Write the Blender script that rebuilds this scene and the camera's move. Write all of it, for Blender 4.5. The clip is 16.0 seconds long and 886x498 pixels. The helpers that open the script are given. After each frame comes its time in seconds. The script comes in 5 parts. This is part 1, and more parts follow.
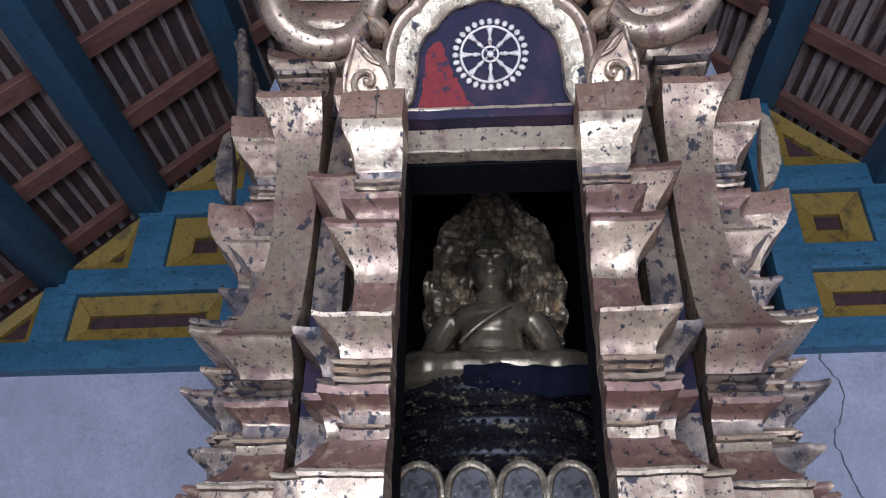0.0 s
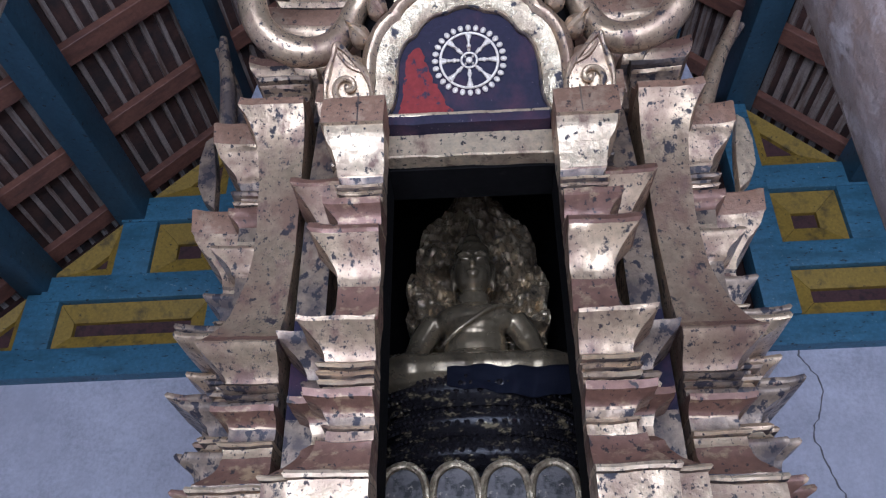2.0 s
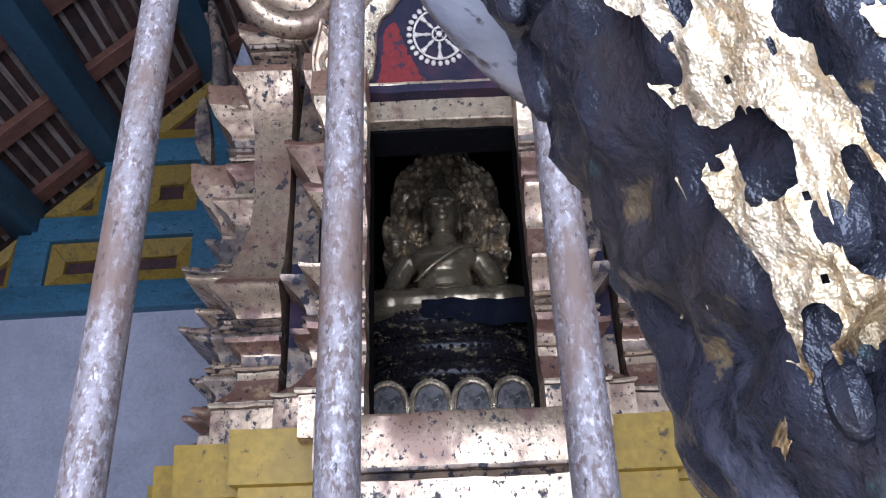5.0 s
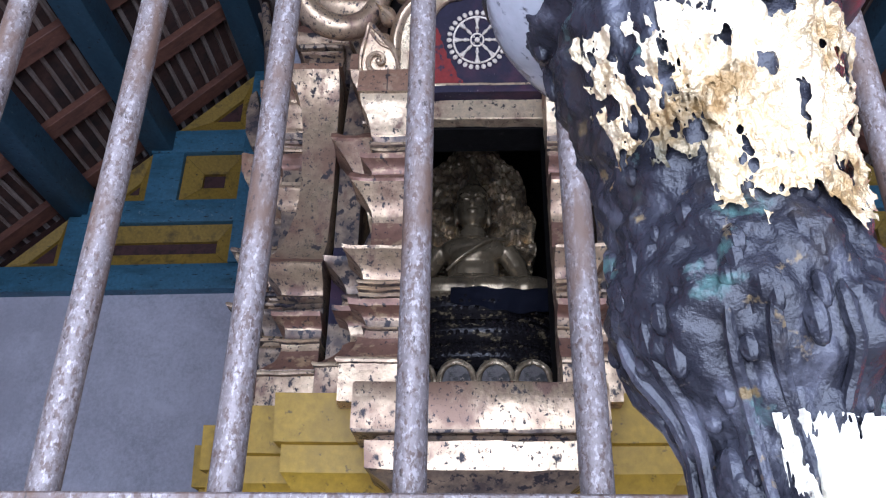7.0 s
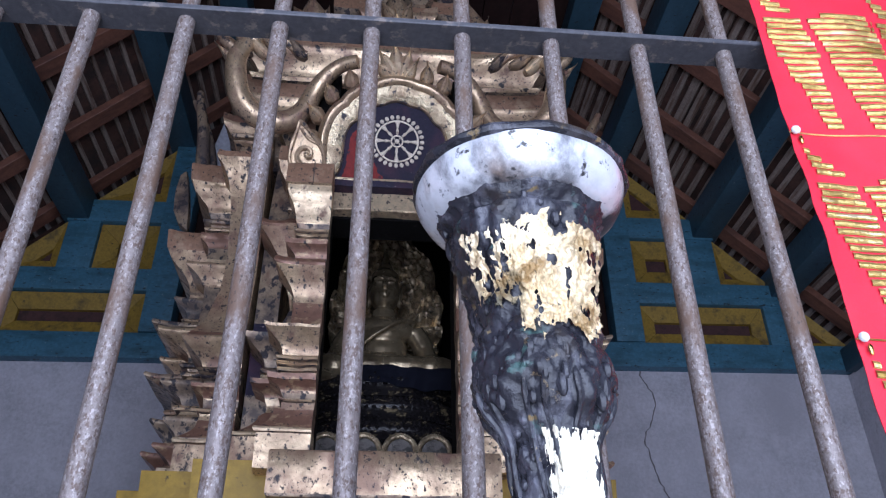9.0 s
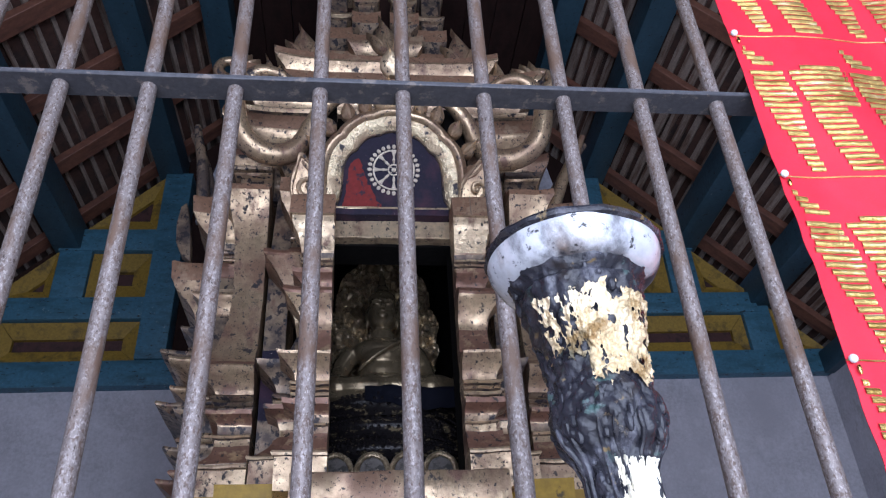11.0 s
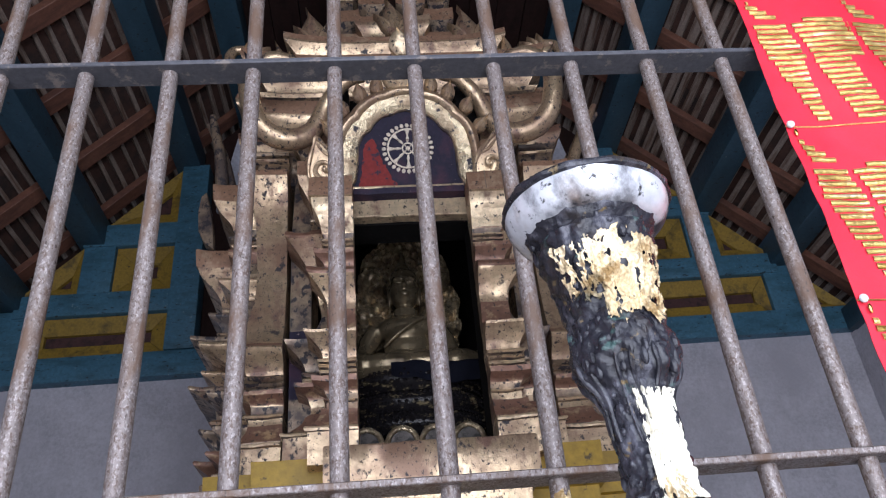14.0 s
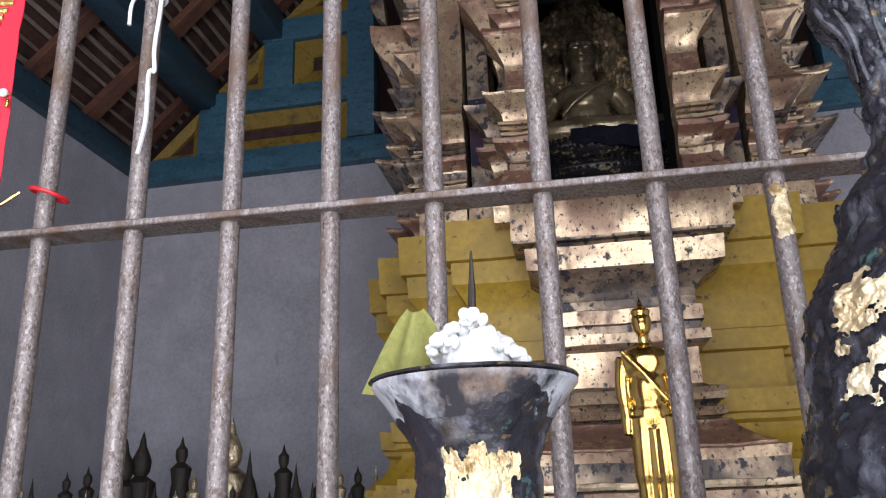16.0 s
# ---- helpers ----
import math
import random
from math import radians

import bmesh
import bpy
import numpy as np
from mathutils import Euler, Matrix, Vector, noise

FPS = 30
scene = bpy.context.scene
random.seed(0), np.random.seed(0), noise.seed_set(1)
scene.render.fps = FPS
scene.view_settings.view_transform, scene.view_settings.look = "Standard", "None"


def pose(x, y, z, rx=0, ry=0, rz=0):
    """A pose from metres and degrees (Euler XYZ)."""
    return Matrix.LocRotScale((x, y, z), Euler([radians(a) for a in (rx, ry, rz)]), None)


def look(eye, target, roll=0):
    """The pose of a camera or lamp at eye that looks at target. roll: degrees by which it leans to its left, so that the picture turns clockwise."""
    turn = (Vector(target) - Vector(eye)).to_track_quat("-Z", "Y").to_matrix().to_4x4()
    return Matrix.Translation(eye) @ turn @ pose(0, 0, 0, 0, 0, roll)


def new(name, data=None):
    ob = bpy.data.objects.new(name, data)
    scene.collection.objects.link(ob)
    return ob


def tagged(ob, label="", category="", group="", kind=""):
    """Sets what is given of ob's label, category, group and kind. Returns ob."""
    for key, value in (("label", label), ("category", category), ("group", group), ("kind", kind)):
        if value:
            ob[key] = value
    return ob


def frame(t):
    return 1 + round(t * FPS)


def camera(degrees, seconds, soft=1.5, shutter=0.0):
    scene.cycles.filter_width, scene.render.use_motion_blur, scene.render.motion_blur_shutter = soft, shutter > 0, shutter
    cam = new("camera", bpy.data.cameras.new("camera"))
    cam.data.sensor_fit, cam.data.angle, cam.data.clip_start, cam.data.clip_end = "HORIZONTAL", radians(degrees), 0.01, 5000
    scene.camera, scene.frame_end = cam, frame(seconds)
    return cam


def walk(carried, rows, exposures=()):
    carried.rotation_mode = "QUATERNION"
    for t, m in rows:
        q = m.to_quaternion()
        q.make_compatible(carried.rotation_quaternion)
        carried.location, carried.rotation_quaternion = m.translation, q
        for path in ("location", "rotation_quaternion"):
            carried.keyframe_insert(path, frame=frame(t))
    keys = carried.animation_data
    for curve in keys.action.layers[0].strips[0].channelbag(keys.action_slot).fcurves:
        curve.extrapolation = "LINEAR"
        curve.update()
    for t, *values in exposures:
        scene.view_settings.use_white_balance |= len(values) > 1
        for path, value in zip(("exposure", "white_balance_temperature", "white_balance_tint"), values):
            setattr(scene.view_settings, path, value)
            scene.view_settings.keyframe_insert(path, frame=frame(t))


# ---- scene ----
cam = camera(58.7, 16.0, 1.2)
PATH = [
    (0, (0.001, -0.036, 1.905), (-0.127, 1.658, 2.946), 0.9),
    (0.5, (0.001, -0.037, 1.906), (-0.127, 1.659, 2.943), 0.9),
    (1, (0.001, -0.037, 1.907), (-0.125, 1.662, 2.940), 0.9),
    (1.5, (0.001, -0.042, 1.904), (-0.118, 1.653, 2.943), -0.0),
    (2, (0.0105, -0.062, 1.892), (-0.079, 1.622, 2.932), -0.5),
    (2.5, (0.0135, -0.0965, 1.871), (-0.03, 1.593, 2.893), -0.8),
    (3, (-0.001, -0.143, 1.859), (0.014, 1.576, 2.856), -0.9),
    (3.5, (-0.012, -0.168, 1.841), (0.011, 1.594, 2.767), -0.8),
    (3.7, (-0.014, -0.195, 1.832), (-0.004, 1.583, 2.729), -0.9),
    (5.8, (0.0, -0.435, 1.749), (-0.001, 1.356, 2.633), -2.7),
    (6, (-0.002, -0.439, 1.738), (-0.005, 1.351, 2.63), -2.3),
    (6.5, (-0.005, -0.463, 1.704), (-0.064, 1.326, 2.596), -0.3),
    (7, (-0.02, -0.521, 1.670), (-0.09, 1.265, 2.56), 0.7),
    (7.5, (-0.024, -0.577, 1.636), (0.015, 1.208, 2.537), -0.5),
    (8, (-0.028, -0.652, 1.609), (0.093, 1.121, 2.526), -1.4),
    (8.5, (-0.022, -0.702, 1.5815), (0.158, 1.039, 2.551), -1.5),
    (9, (-0.036, -0.736, 1.574), (0.121, 0.95, 2.639), -0.4),
    (9.5, (-0.084, -0.757, 1.566), (0.111, 0.888, 2.688), -0.9),
    (9.7, (-0.089, -0.785, 1.571), (0.073, 0.893, 2.649), -1.9),
    (12, (-0.156, -0.85, 1.531), (0.104, 0.797, 2.635), -4.7),
    (12.5, (-0.165, -0.85, 1.528), (0.099, 0.793, 2.638), -4.9),
    (13, (-0.161, -0.862, 1.532), (0.1, 0.786, 2.634), -5.3),
    (13.5, (-0.149, -0.882, 1.529), (0.091, 0.773, 2.625), -5.0),
    (14, (-0.13, -0.868, 1.513), (0.04, 0.826, 2.562), -5.5),
    (14.5, (-0.16, -0.843, 1.487), (-0.195, 0.922, 2.427), -2.7),
    (15, (-0.173, -0.828, 1.472), (-0.334, 0.995, 2.277), -2.0),
    (15.5, (-0.188, -0.823, 1.465), (-0.471, 1.023, 2.181), -1.5),
    (16, (-0.166, -0.81, 1.431), (-0.459, 1.074, 2.036), -2.0),
]
walk(cam, [(t, look(eye, target, roll)) for t, eye, target, roll in PATH],
     [(0, 0.2, 5150, 16), (5, 0.1, 5200, 16), (7, -0.05, 5300, 17), (8, -0.52, 5300, 17), (9.5, -0.48, 5450, 16), (13.5, -0.48, 5800, 15), (15, -0.33, 6300, 13), (16, -0.4, 6300, 13)])

# ---------------------------------------------------------------- light
world = bpy.data.worlds.new("sky")
scene.world = world
world.use_nodes = True
wn = world.node_tree
sky = wn.nodes.new("ShaderNodeTexSky")
sky.sky_type, sky.sun_disc = "NISHITA", False
sky.sun_elevation, sky.sun_rotation = radians(48), radians(200)
wn.links.new(sky.outputs[0], wn.nodes["Background"].inputs[0])
wn.nodes["Background"].inputs[1].default_value = 0.15
sun = new("sun", bpy.data.lights.new("sun", "SUN"))
sun.data.energy, sun.data.angle, sun.data.color = 3.6, radians(0.6), (1.0, 0.95, 0.87)
sun.matrix_world = look((0, 0, 0), (0.34 * math.cos(radians(48)), 0.94 * math.cos(radians(48)), -math.sin(radians(48))))

# daylight that comes in through the wide front doorway
door = new("doorway_daylight", bpy.data.lights.new("doorway_daylight", "AREA"))
door.data.shape, door.data.size, door.data.size_y, door.data.energy, door.data.color = "RECTANGLE", 3.3, 3.2, 225, (0.93, 0.96, 1.0)
door.matrix_world = look((0.1, -2.25, 1.87), (0.1, 1.5, 2.12))

# ---------------------------------------------------------------- materials
def mat(name, base, rough=0.6, metal=0.0, layers=(), bump=0.3, grain=60.0, gdist=0.004, rvar=0.0, spec=0.5, grain_mix=0.25):
    """layers: (colour, scale, lo, hi, detail, stretch, metal or None, rough or None), each laid over the last where its noise is high."""
    m = bpy.data.materials.new(name)
    m.use_nodes = True
    nt = m.node_tree
    b = nt.nodes["Principled BSDF"]
    tc = nt.nodes.new("ShaderNodeTexCoord")

    def noise_at(scale, detail=5.0, stretch=None, seed=0.0):
        mp = nt.nodes.new("ShaderNodeMapping")
        mp.inputs["Location"].default_value = (seed * 1.7, seed * 0.9, seed * 2.3)
        if stretch:
            mp.inputs["Scale"].default_value = stretch
        nt.links.new(tc.outputs["Object"], mp.inputs[0])
        n = nt.nodes.new("ShaderNodeTexNoise")
        n.inputs["Scale"].default_value, n.inputs["Detail"].default_value, n.inputs["Roughness"].default_value = scale, detail, 0.62
        nt.links.new(mp.outputs[0], n.inputs[0])
        return n.outputs[0]

    def step(src, lo, hi):
        r = nt.nodes.new("ShaderNodeMapRange")
        r.inputs[1].default_value, r.inputs[2].default_value = lo, hi
        nt.links.new(src, r.inputs[0])
        return r.outputs[0]

    def blend(fac, a, c, kind="RGBA"):
        x = nt.nodes.new("ShaderNodeMix")
        x.data_type = kind
        i, j = (6, 7) if kind == "RGBA" else (2, 3)
        nt.links.new(fac, x.inputs[0])
        for k, v in ((i, a), (j, c)):
            if isinstance(v, bpy.types.NodeSocket):
                nt.links.new(v, x.inputs[k])
            else:
                x.inputs[k].default_value = (*v, 1) if kind == "RGBA" else v
        return x.outputs[2 if kind == "RGBA" else 0]

    g = noise_at(grain, 6)
    dark = tuple(c * 0.62 for c in base)
    lite = tuple(min(1, c * 1.18) for c in base)
    big = step(noise_at(max(grain * 0.06, 1.2), 4, None, 7), 0.32, 0.68)
    col = blend(step(g, 0.3, 0.7), tuple(c * (1 - grain_mix) for c in base), lite)
    col = blend(big, col, blend(step(g, 0.25, 0.75), dark, base))
    met, rgh = None, None
    for k, (c, sc, lo, hi, det, st, me, ro) in enumerate(layers):
        f = step(noise_at(sc, det, st, k + 1.0), lo, hi)
        col = blend(f, col, c)
        if me is not None:
            met = blend(f, metal if met is None else met, me, "FLOAT")
        if ro is not None:
            rgh = blend(f, rough if rgh is None else rgh, ro, "FLOAT")
    nt.links.new(col, b.inputs["Base Color"])
    b.inputs["Roughness"].default_value, b.inputs["Metallic"].default_value = rough, metal
    b.inputs["Specular IOR Level"].default_value = spec
    if met is not None:
        nt.links.new(met, b.inputs["Metallic"])
    if rgh is not None:
        nt.links.new(rgh, b.inputs["Roughness"])
    if bump:
        bp = nt.nodes.new("ShaderNodeBump")
        bp.inputs["Strength"].default_value, bp.inputs["Distance"].default_value = bump, gdist
        nt.links.new(g, bp.inputs["Height"])
        nt.links.new(bp.outputs[0], b.inputs["Normal"])
    return m


SPECK = ((0.035, 0.026, 0.026), 62, 0.595, 0.64, 9, (1, 1, 0.8), 0.0, 0.5)
FLAKE = ((0.22, 0.13, 0.095), 15, 0.54, 0.66, 9, (1, 1, 0.6), 0.3, 0.45)
GOLD = mat("gilded_stucco", (0.68, 0.51, 0.33), 0.28, 0.75, (((0.27, 0.165, 0.11), 6, 0.43, 0.64, 8, None, 0.4, 0.42), FLAKE, SPECK,
           ((0.03, 0.024, 0.028), 20, 0.60, 0.65, 9, (1, 1, 0.8), 0.0, 0.5), ((0.05, 0.036, 0.034), 120, 0.60, 0.65, 7, (1, 1, 0.8), 0.0, 0.5)), 0.45, 38, 0.005)
# worn gilding, toned down so the side piers' shadow is in its colour
GOLD_DARK = mat("worn_shaded_gilding", (0.46, 0.345, 0.24), 0.34, 0.6, (FLAKE, ((0.10, 0.076, 0.066), 8, 0.43, 0.60, 9, None, 0.2, 0.42), ((0.03, 0.025, 0.032), 40, 0.53, 0.58, 9, (1, 1, 0.8), 0.0, 0.5)), 0.45, 42, 0.006)
GOLD_SHEEN = mat("bright_gilding", (0.84, 0.66, 0.44), 0.32, 0.6, (((0.42, 0.28, 0.19), 11, 0.50, 0.68, 8, None, 0.4, 0.45), FLAKE, SPECK), 0.5, 45, 0.006)
BAND = mat("flaking_bright_gilding", (0.88, 0.72, 0.48), 0.25, 0.7, (((0.45, 0.31, 0.2), 8, 0.48, 0.66, 7, None, 0.5, 0.4), ((0.03, 0.025, 0.035), 17, 0.57, 0.61, 9, None, 0.0, 0.45), SPECK), 0.9, 40, 0.009)
LACQUER = mat("brown_lacquer_worn", (0.25, 0.135, 0.095), 0.36, 0.35, (((0.50, 0.36, 0.22), 18, 0.54, 0.66, 8, (1, 1, 1.5), 0.6, 0.34), SPECK), 0.4, 45, 0.005)
CLAY = mat("bare_clay_brown", (0.33, 0.19, 0.12), 0.55, 0.15, (((0.46, 0.33, 0.22), 14, 0.54, 0.68, 7, None, 0.3, 0.45), SPECK), 0.7, 60, 0.006)
NAVY = mat("navy_lacquer_worn", (0.024, 0.020, 0.042), 0.6, 0.0, (((0.07, 0.03, 0.05), 9, 0.5, 0.7, 7, None, None, None), ((0.25, 0.2, 0.2), 90, 0.66, 0.70, 6, None, None, None)), 0.4, 80, 0.003, spec=0.18)
RED_LACQUER = mat("red_lacquer_worn", (0.25, 0.03, 0.028), 0.6, 0.0, (((0.035, 0.025, 0.045), 30, 0.55, 0.62, 8, None, None, None),), 0.3, 80, 0.003, spec=0.18)
CREAM = mat("cream_relief_paint", (0.80, 0.70, 0.58), 0.4, 0.15, (((0.3, 0.2, 0.15), 60, 0.62, 0.7, 5, None, None, None),), 0.4, 120, 0.002)
BRONZE = mat("dark_bronze", (0.40, 0.315, 0.20), 0.25, 0.65, (((0.13, 0.10, 0.066), 10, 0.48, 0.7, 6, None, None, 0.38),), 0.2, 60, 0.002)
OLDGOLD = mat("tarnished_gold_leaf", (0.78, 0.63, 0.42), 0.24, 0.7, (((0.16, 0.115, 0.07), 9, 0.45, 0.6, 7, None, 0.5, 0.35), ((0.03, 0.024, 0.02), 26, 0.58, 0.66, 8, None, 0.2, 0.45)), 0.8, 30, 0.010)
BLACKLAC = mat("black_glass_mosaic", (0.022, 0.019, 0.022), 0.26, 0.2, (((0.34, 0.27, 0.16), 22, 0.57, 0.66, 5, (1, 1, 2), 0.6, 0.28),), 0.6, 110, 0.004)
NAVYCLOTH = mat("navy_cloth", (0.007, 0.008, 0.017), 0.8, 0.0, (), 0.4, 200, 0.003, spec=0.15)
# near-black plaster: the shade inside the niche is put into its colour
NICHE = mat("niche_shade_plaster", (0.010, 0.009, 0.009), 0.9, 0.0, (((0.03, 0.026, 0.024), 20, 0.62, 0.75, 6, None, None, None),), 0.4, 40, 0.005, spec=0.1)
MIRRORG = mat("dusty_mirror_glass", (0.13, 0.115, 0.11), 0.5, 0.4, (((0.03, 0.026, 0.024), 30, 0.48, 0.58, 7, None, 0.0, 0.6), ((0.30, 0.25, 0.20), 40, 0.60, 0.66, 6, None, 0.3, 0.5)), 0.6, 60, 0.005)
BLUE = mat("blue_paint_weathered", (0.062, 0.17, 0.255), 0.5, 0.0, (((0.03, 0.085, 0.12), 5, 0.48, 0.72, 8, (1, 1, 3), None, None), ((0.20, 0.27, 0.30), 60, 0.64, 0.70, 7, None, None, None), ((0.015, 0.022, 0.026), 26, 0.60, 0.67, 8, (1, 1, 3), None, None)), 0.35, 50, 0.003)
BLUE_DK = mat("blue_paint_dark", (0.045, 0.10, 0.148), 0.55, 0.0, (((0.02, 0.05, 0.075), 3.5, 0.42, 0.7, 8, (1, 0.3, 1), None, None), ((0.015, 0.018, 0.022), 30, 0.60, 0.68, 7, None, None, None), ((0.12, 0.17, 0.20), 50, 0.66, 0.72, 7, (1, 0.4, 1), None, None)), 0.3, 40, 0.003)
OCHRE = mat("ochre_panel_paint", (0.32, 0.205, 0.03), 0.55, 0.0, (((0.12, 0.08, 0.022), 14, 0.52, 0.68, 8, None, None, None), ((0.03, 0.025, 0.02), 50, 0.63, 0.70, 7, None, None, None)), 0.3, 60, 0.003)
MAROON = mat("maroon_slot_paint", (0.075, 0.032, 0.032), 0.6, 0.0, (((0.03, 0.016, 0.016), 20, 0.5, 0.65, 7, None, None, None),), 0.3, 60, 0.003)
YELLOW = mat("yellow_base_paint", (0.42, 0.262, 0.022), 0.5, 0.0, (((0.27, 0.17, 0.02), 7, 0.48, 0.7, 8, None, None, None), ((0.09, 0.06, 0.02), 30, 0.62, 0.70, 8, None, None, None)), 0.3, 50, 0.003)
WOOD = mat("reddish_rafter_wood", (0.20, 0.085, 0.055), 0.65, 0.0, (((0.09, 0.04, 0.03), 8, 0.45, 0.7, 8, (0.3, 3, 1), None, None),), 0.3, 50, 0.004)
BATTEN = mat("weathered_batten_wood", (0.30, 0.235, 0.20), 0.8, 0.0, (((0.12, 0.07, 0.05), 12, 0.45, 0.62, 8, (3, 0.25, 3), None, None),), 0.4, 60, 0.004)
ROOFTILE = mat("dark_roof_tile_underside", (0.085, 0.04, 0.03), 0.85, 0.0, (((0.03, 0.02, 0.018), 6, 0.45, 0.65, 6, None, None, None),), 0.5, 30, 0.006)
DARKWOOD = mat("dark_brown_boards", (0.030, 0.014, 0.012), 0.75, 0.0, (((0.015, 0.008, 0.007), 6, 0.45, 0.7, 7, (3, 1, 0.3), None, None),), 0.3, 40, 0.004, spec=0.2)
PLASTER = mat("lime_plaster_wall", (0.50, 0.49, 0.55), 0.85, 0.0, (((0.40, 0.39, 0.44), 1.6, 0.48, 0.72, 7, (1, 1, 0.5), None, None), ((0.58, 0.57, 0.63), 5, 0.58, 0.8, 7, None, None, None), ((0.33, 0.31, 0.33), 11, 0.66, 0.76, 7, (1, 1, 0.3), None, None)), 0.22, 60, 0.004, grain_mix=0.06)
CRACK = mat("crack_shadow_line", (0.16, 0.145, 0.15), 0.9)
GREYSLAB = mat("grey_painted_board", (0.42, 0.43, 0.50), 0.7)
IRON = mat("grey_iron_paint_rusty", (0.215, 0.180, 0.172), 0.42, 0.25, (((0.105, 0.070, 0.056), 230, 0.50, 0.60, 5, (1, 1, 0.6), 0.1, 0.55), ((0.33, 0.295, 0.29), 330, 0.53, 0.63, 4, (1, 1, 0.6), 0.3, 0.42), ((0.115, 0.070, 0.048), 24, 0.52, 0.64, 9, (1, 1, 0.3), 0.0, 0.6), ((0.05, 0.034, 0.028), 150, 0.63, 0.68, 5, (1, 1, 0.5), 0.0, 0.6)), 0.6, 300, 0.0012)
IRON_RAIL = mat("dark_grey_rail_paint", (0.09, 0.09, 0.105), 0.5, 0.3, (((0.17, 0.145, 0.135), 45, 0.56, 0.63, 7, None, 0.1, 0.6),), 0.4, 110, 0.002)
# first layer, bluish grey, paints a sheen into the black resin
WAX = mat("black_resin_drips", (0.020, 0.020, 0.027), 0.26, 0.0, (((0.13, 0.13, 0.16), 34, 0.52, 0.70, 7, (1, 1, 0.5), 0.0, 0.3), ((0.06, 0.12, 0.11), 48, 0.62, 0.70, 6, None, 0.0, 0.35), ((0.17, 0.12, 0.055), 75, 0.63, 0.68, 6, None, 0.3, 0.4), ((0.035, 0.027, 0.022), 22, 0.55, 0.68, 6, None, 0.0, 0.4)), 0.6, 70, 0.005, spec=0.42)
LEAF = mat("crumpled_gold_leaf", (0.80, 0.63, 0.38), 0.36, 0.6, (((0.30, 0.19, 0.075), 34, 0.54, 0.62, 6, None, 0.4, 0.45), ((0.05, 0.045, 0.045), 44, 0.66, 0.70, 6, None, 0.0, 0.5), ((0.93, 0.80, 0.56), 16, 0.50, 0.62, 5, None, 0.5, 0.4), ((0.10, 0.085, 0.05), 13, 0.58, 0.66, 8, None, 0.3, 0.4)), 1.0, 55, 0.009)
TIN = mat("sooted_white_enamel", (0.60, 0.61, 0.66), 0.22, 0.1, (((0.24, 0.17, 0.13), 11, 0.50, 0.64, 6, (1, 1, 0.5), 0.0, 0.4), ((0.025, 0.024, 0.03), 11, 0.49, 0.58, 8, (1, 1, 0.45), 0.0, 0.3), ((0.03, 0.028, 0.03), 90, 0.60, 0.66, 6, None, 0.0, 0.3)), 0.3, 40, 0.003)
# gold leaf lightened to cream white, with the glare put into its colour
PALELEAF = mat("glare_gold_leaf", (0.93, 0.86, 0.70), 0.42, 0.35, (((0.62, 0.45, 0.24), 26, 0.62, 0.72, 6, None, 0.5, 0.4), ((0.06, 0.05, 0.05), 60, 0.68, 0.72, 5, None, 0.0, 0.4)), 0.7, 70, 0.005)
COTTON = mat("white_wax_lumps", (0.85, 0.85, 0.84), 0.75, 0.0, (), 0.5, 90, 0.006, grain_mix=0.08)
GREENCLOTH = mat("olive_green_cloth", (0.25, 0.245, 0.065), 0.8, 0.0, (), 0.4, 200, 0.002)
BRASS = mat("polished_brass", (0.80, 0.53, 0.16), 0.2, 1.0, (), 0.05, 40, 0.001, grain_mix=0.1)
REDCLOTH = mat("red_satin_cloth", (0.75, 0.018, 0.045), 0.55, 0.0, (), 0.25, 500, 0.001, grain_mix=0.12)
GOLDTHREAD = mat("gold_foil_brocade", (0.90, 0.64, 0.22), 0.28, 0.8, (((0.40, 0.25, 0.06), 26, 0.50, 0.64, 5, (0.4, 1, 3), None, None), ((0.96, 0.84, 0.55), 30, 0.58, 0.68, 4, (0.4, 1, 3), None, None)), 0.7, 90, 0.003)
STRING = mat("white_cotton_string", (0.78, 0.76, 0.78), 0.9)
REDPLASTIC = mat("red_plastic", (0.62, 0.02, 0.03), 0.35)
PEARL = mat("white_pearl_pin", (0.85, 0.85, 0.88), 0.25)
OLDWOOD = mat("blackened_carved_wood", (0.028, 0.021, 0.016), 0.6, 0.1, (((0.14, 0.085, 0.035), 20, 0.6, 0.7, 6, None, 0.4, 0.5),), 0.5, 60, 0.006)
FLOOR = mat("cement_floor", (0.34, 0.32, 0.30), 0.6, 0.0, (((0.22, 0.2, 0.19), 3, 0.5, 0.7, 7, None, None, None),), 0.2, 30, 0.004)
PAVING = mat("pale_courtyard_ground", (0.46, 0.43, 0.39), 0.85, 0.0, (((0.32, 0.29, 0.25), 1.2, 0.5, 0.7, 7, None, None, None),), 0.3, 20, 0.01)


# ---------------------------------------------------------------- mesh helpers
def mesh_of(bm, mats, smooth=True, angle=38):
    bmesh.ops.recalc_face_normals(bm, faces=bm.faces[:])
    me = bpy.data.meshes.new("mesh")
    bm.to_mesh(me)
    bm.free()
    for m in mats if isinstance(mats, (list, tuple)) else [mats]:
        me.materials.append(m)
    if smooth:
        for p in me.polygons:
            p.use_smooth = True
        me.set_sharp_from_angle(angle=radians(angle))
    return me


def part(name, bm, material, parent=None, label="", smooth=True, angle=38):
    ob = new(name, mesh_of(bm, material, smooth, angle))
    if parent is not None:
        ob.parent = parent
    if label:
        ob["label"] = label
    return ob


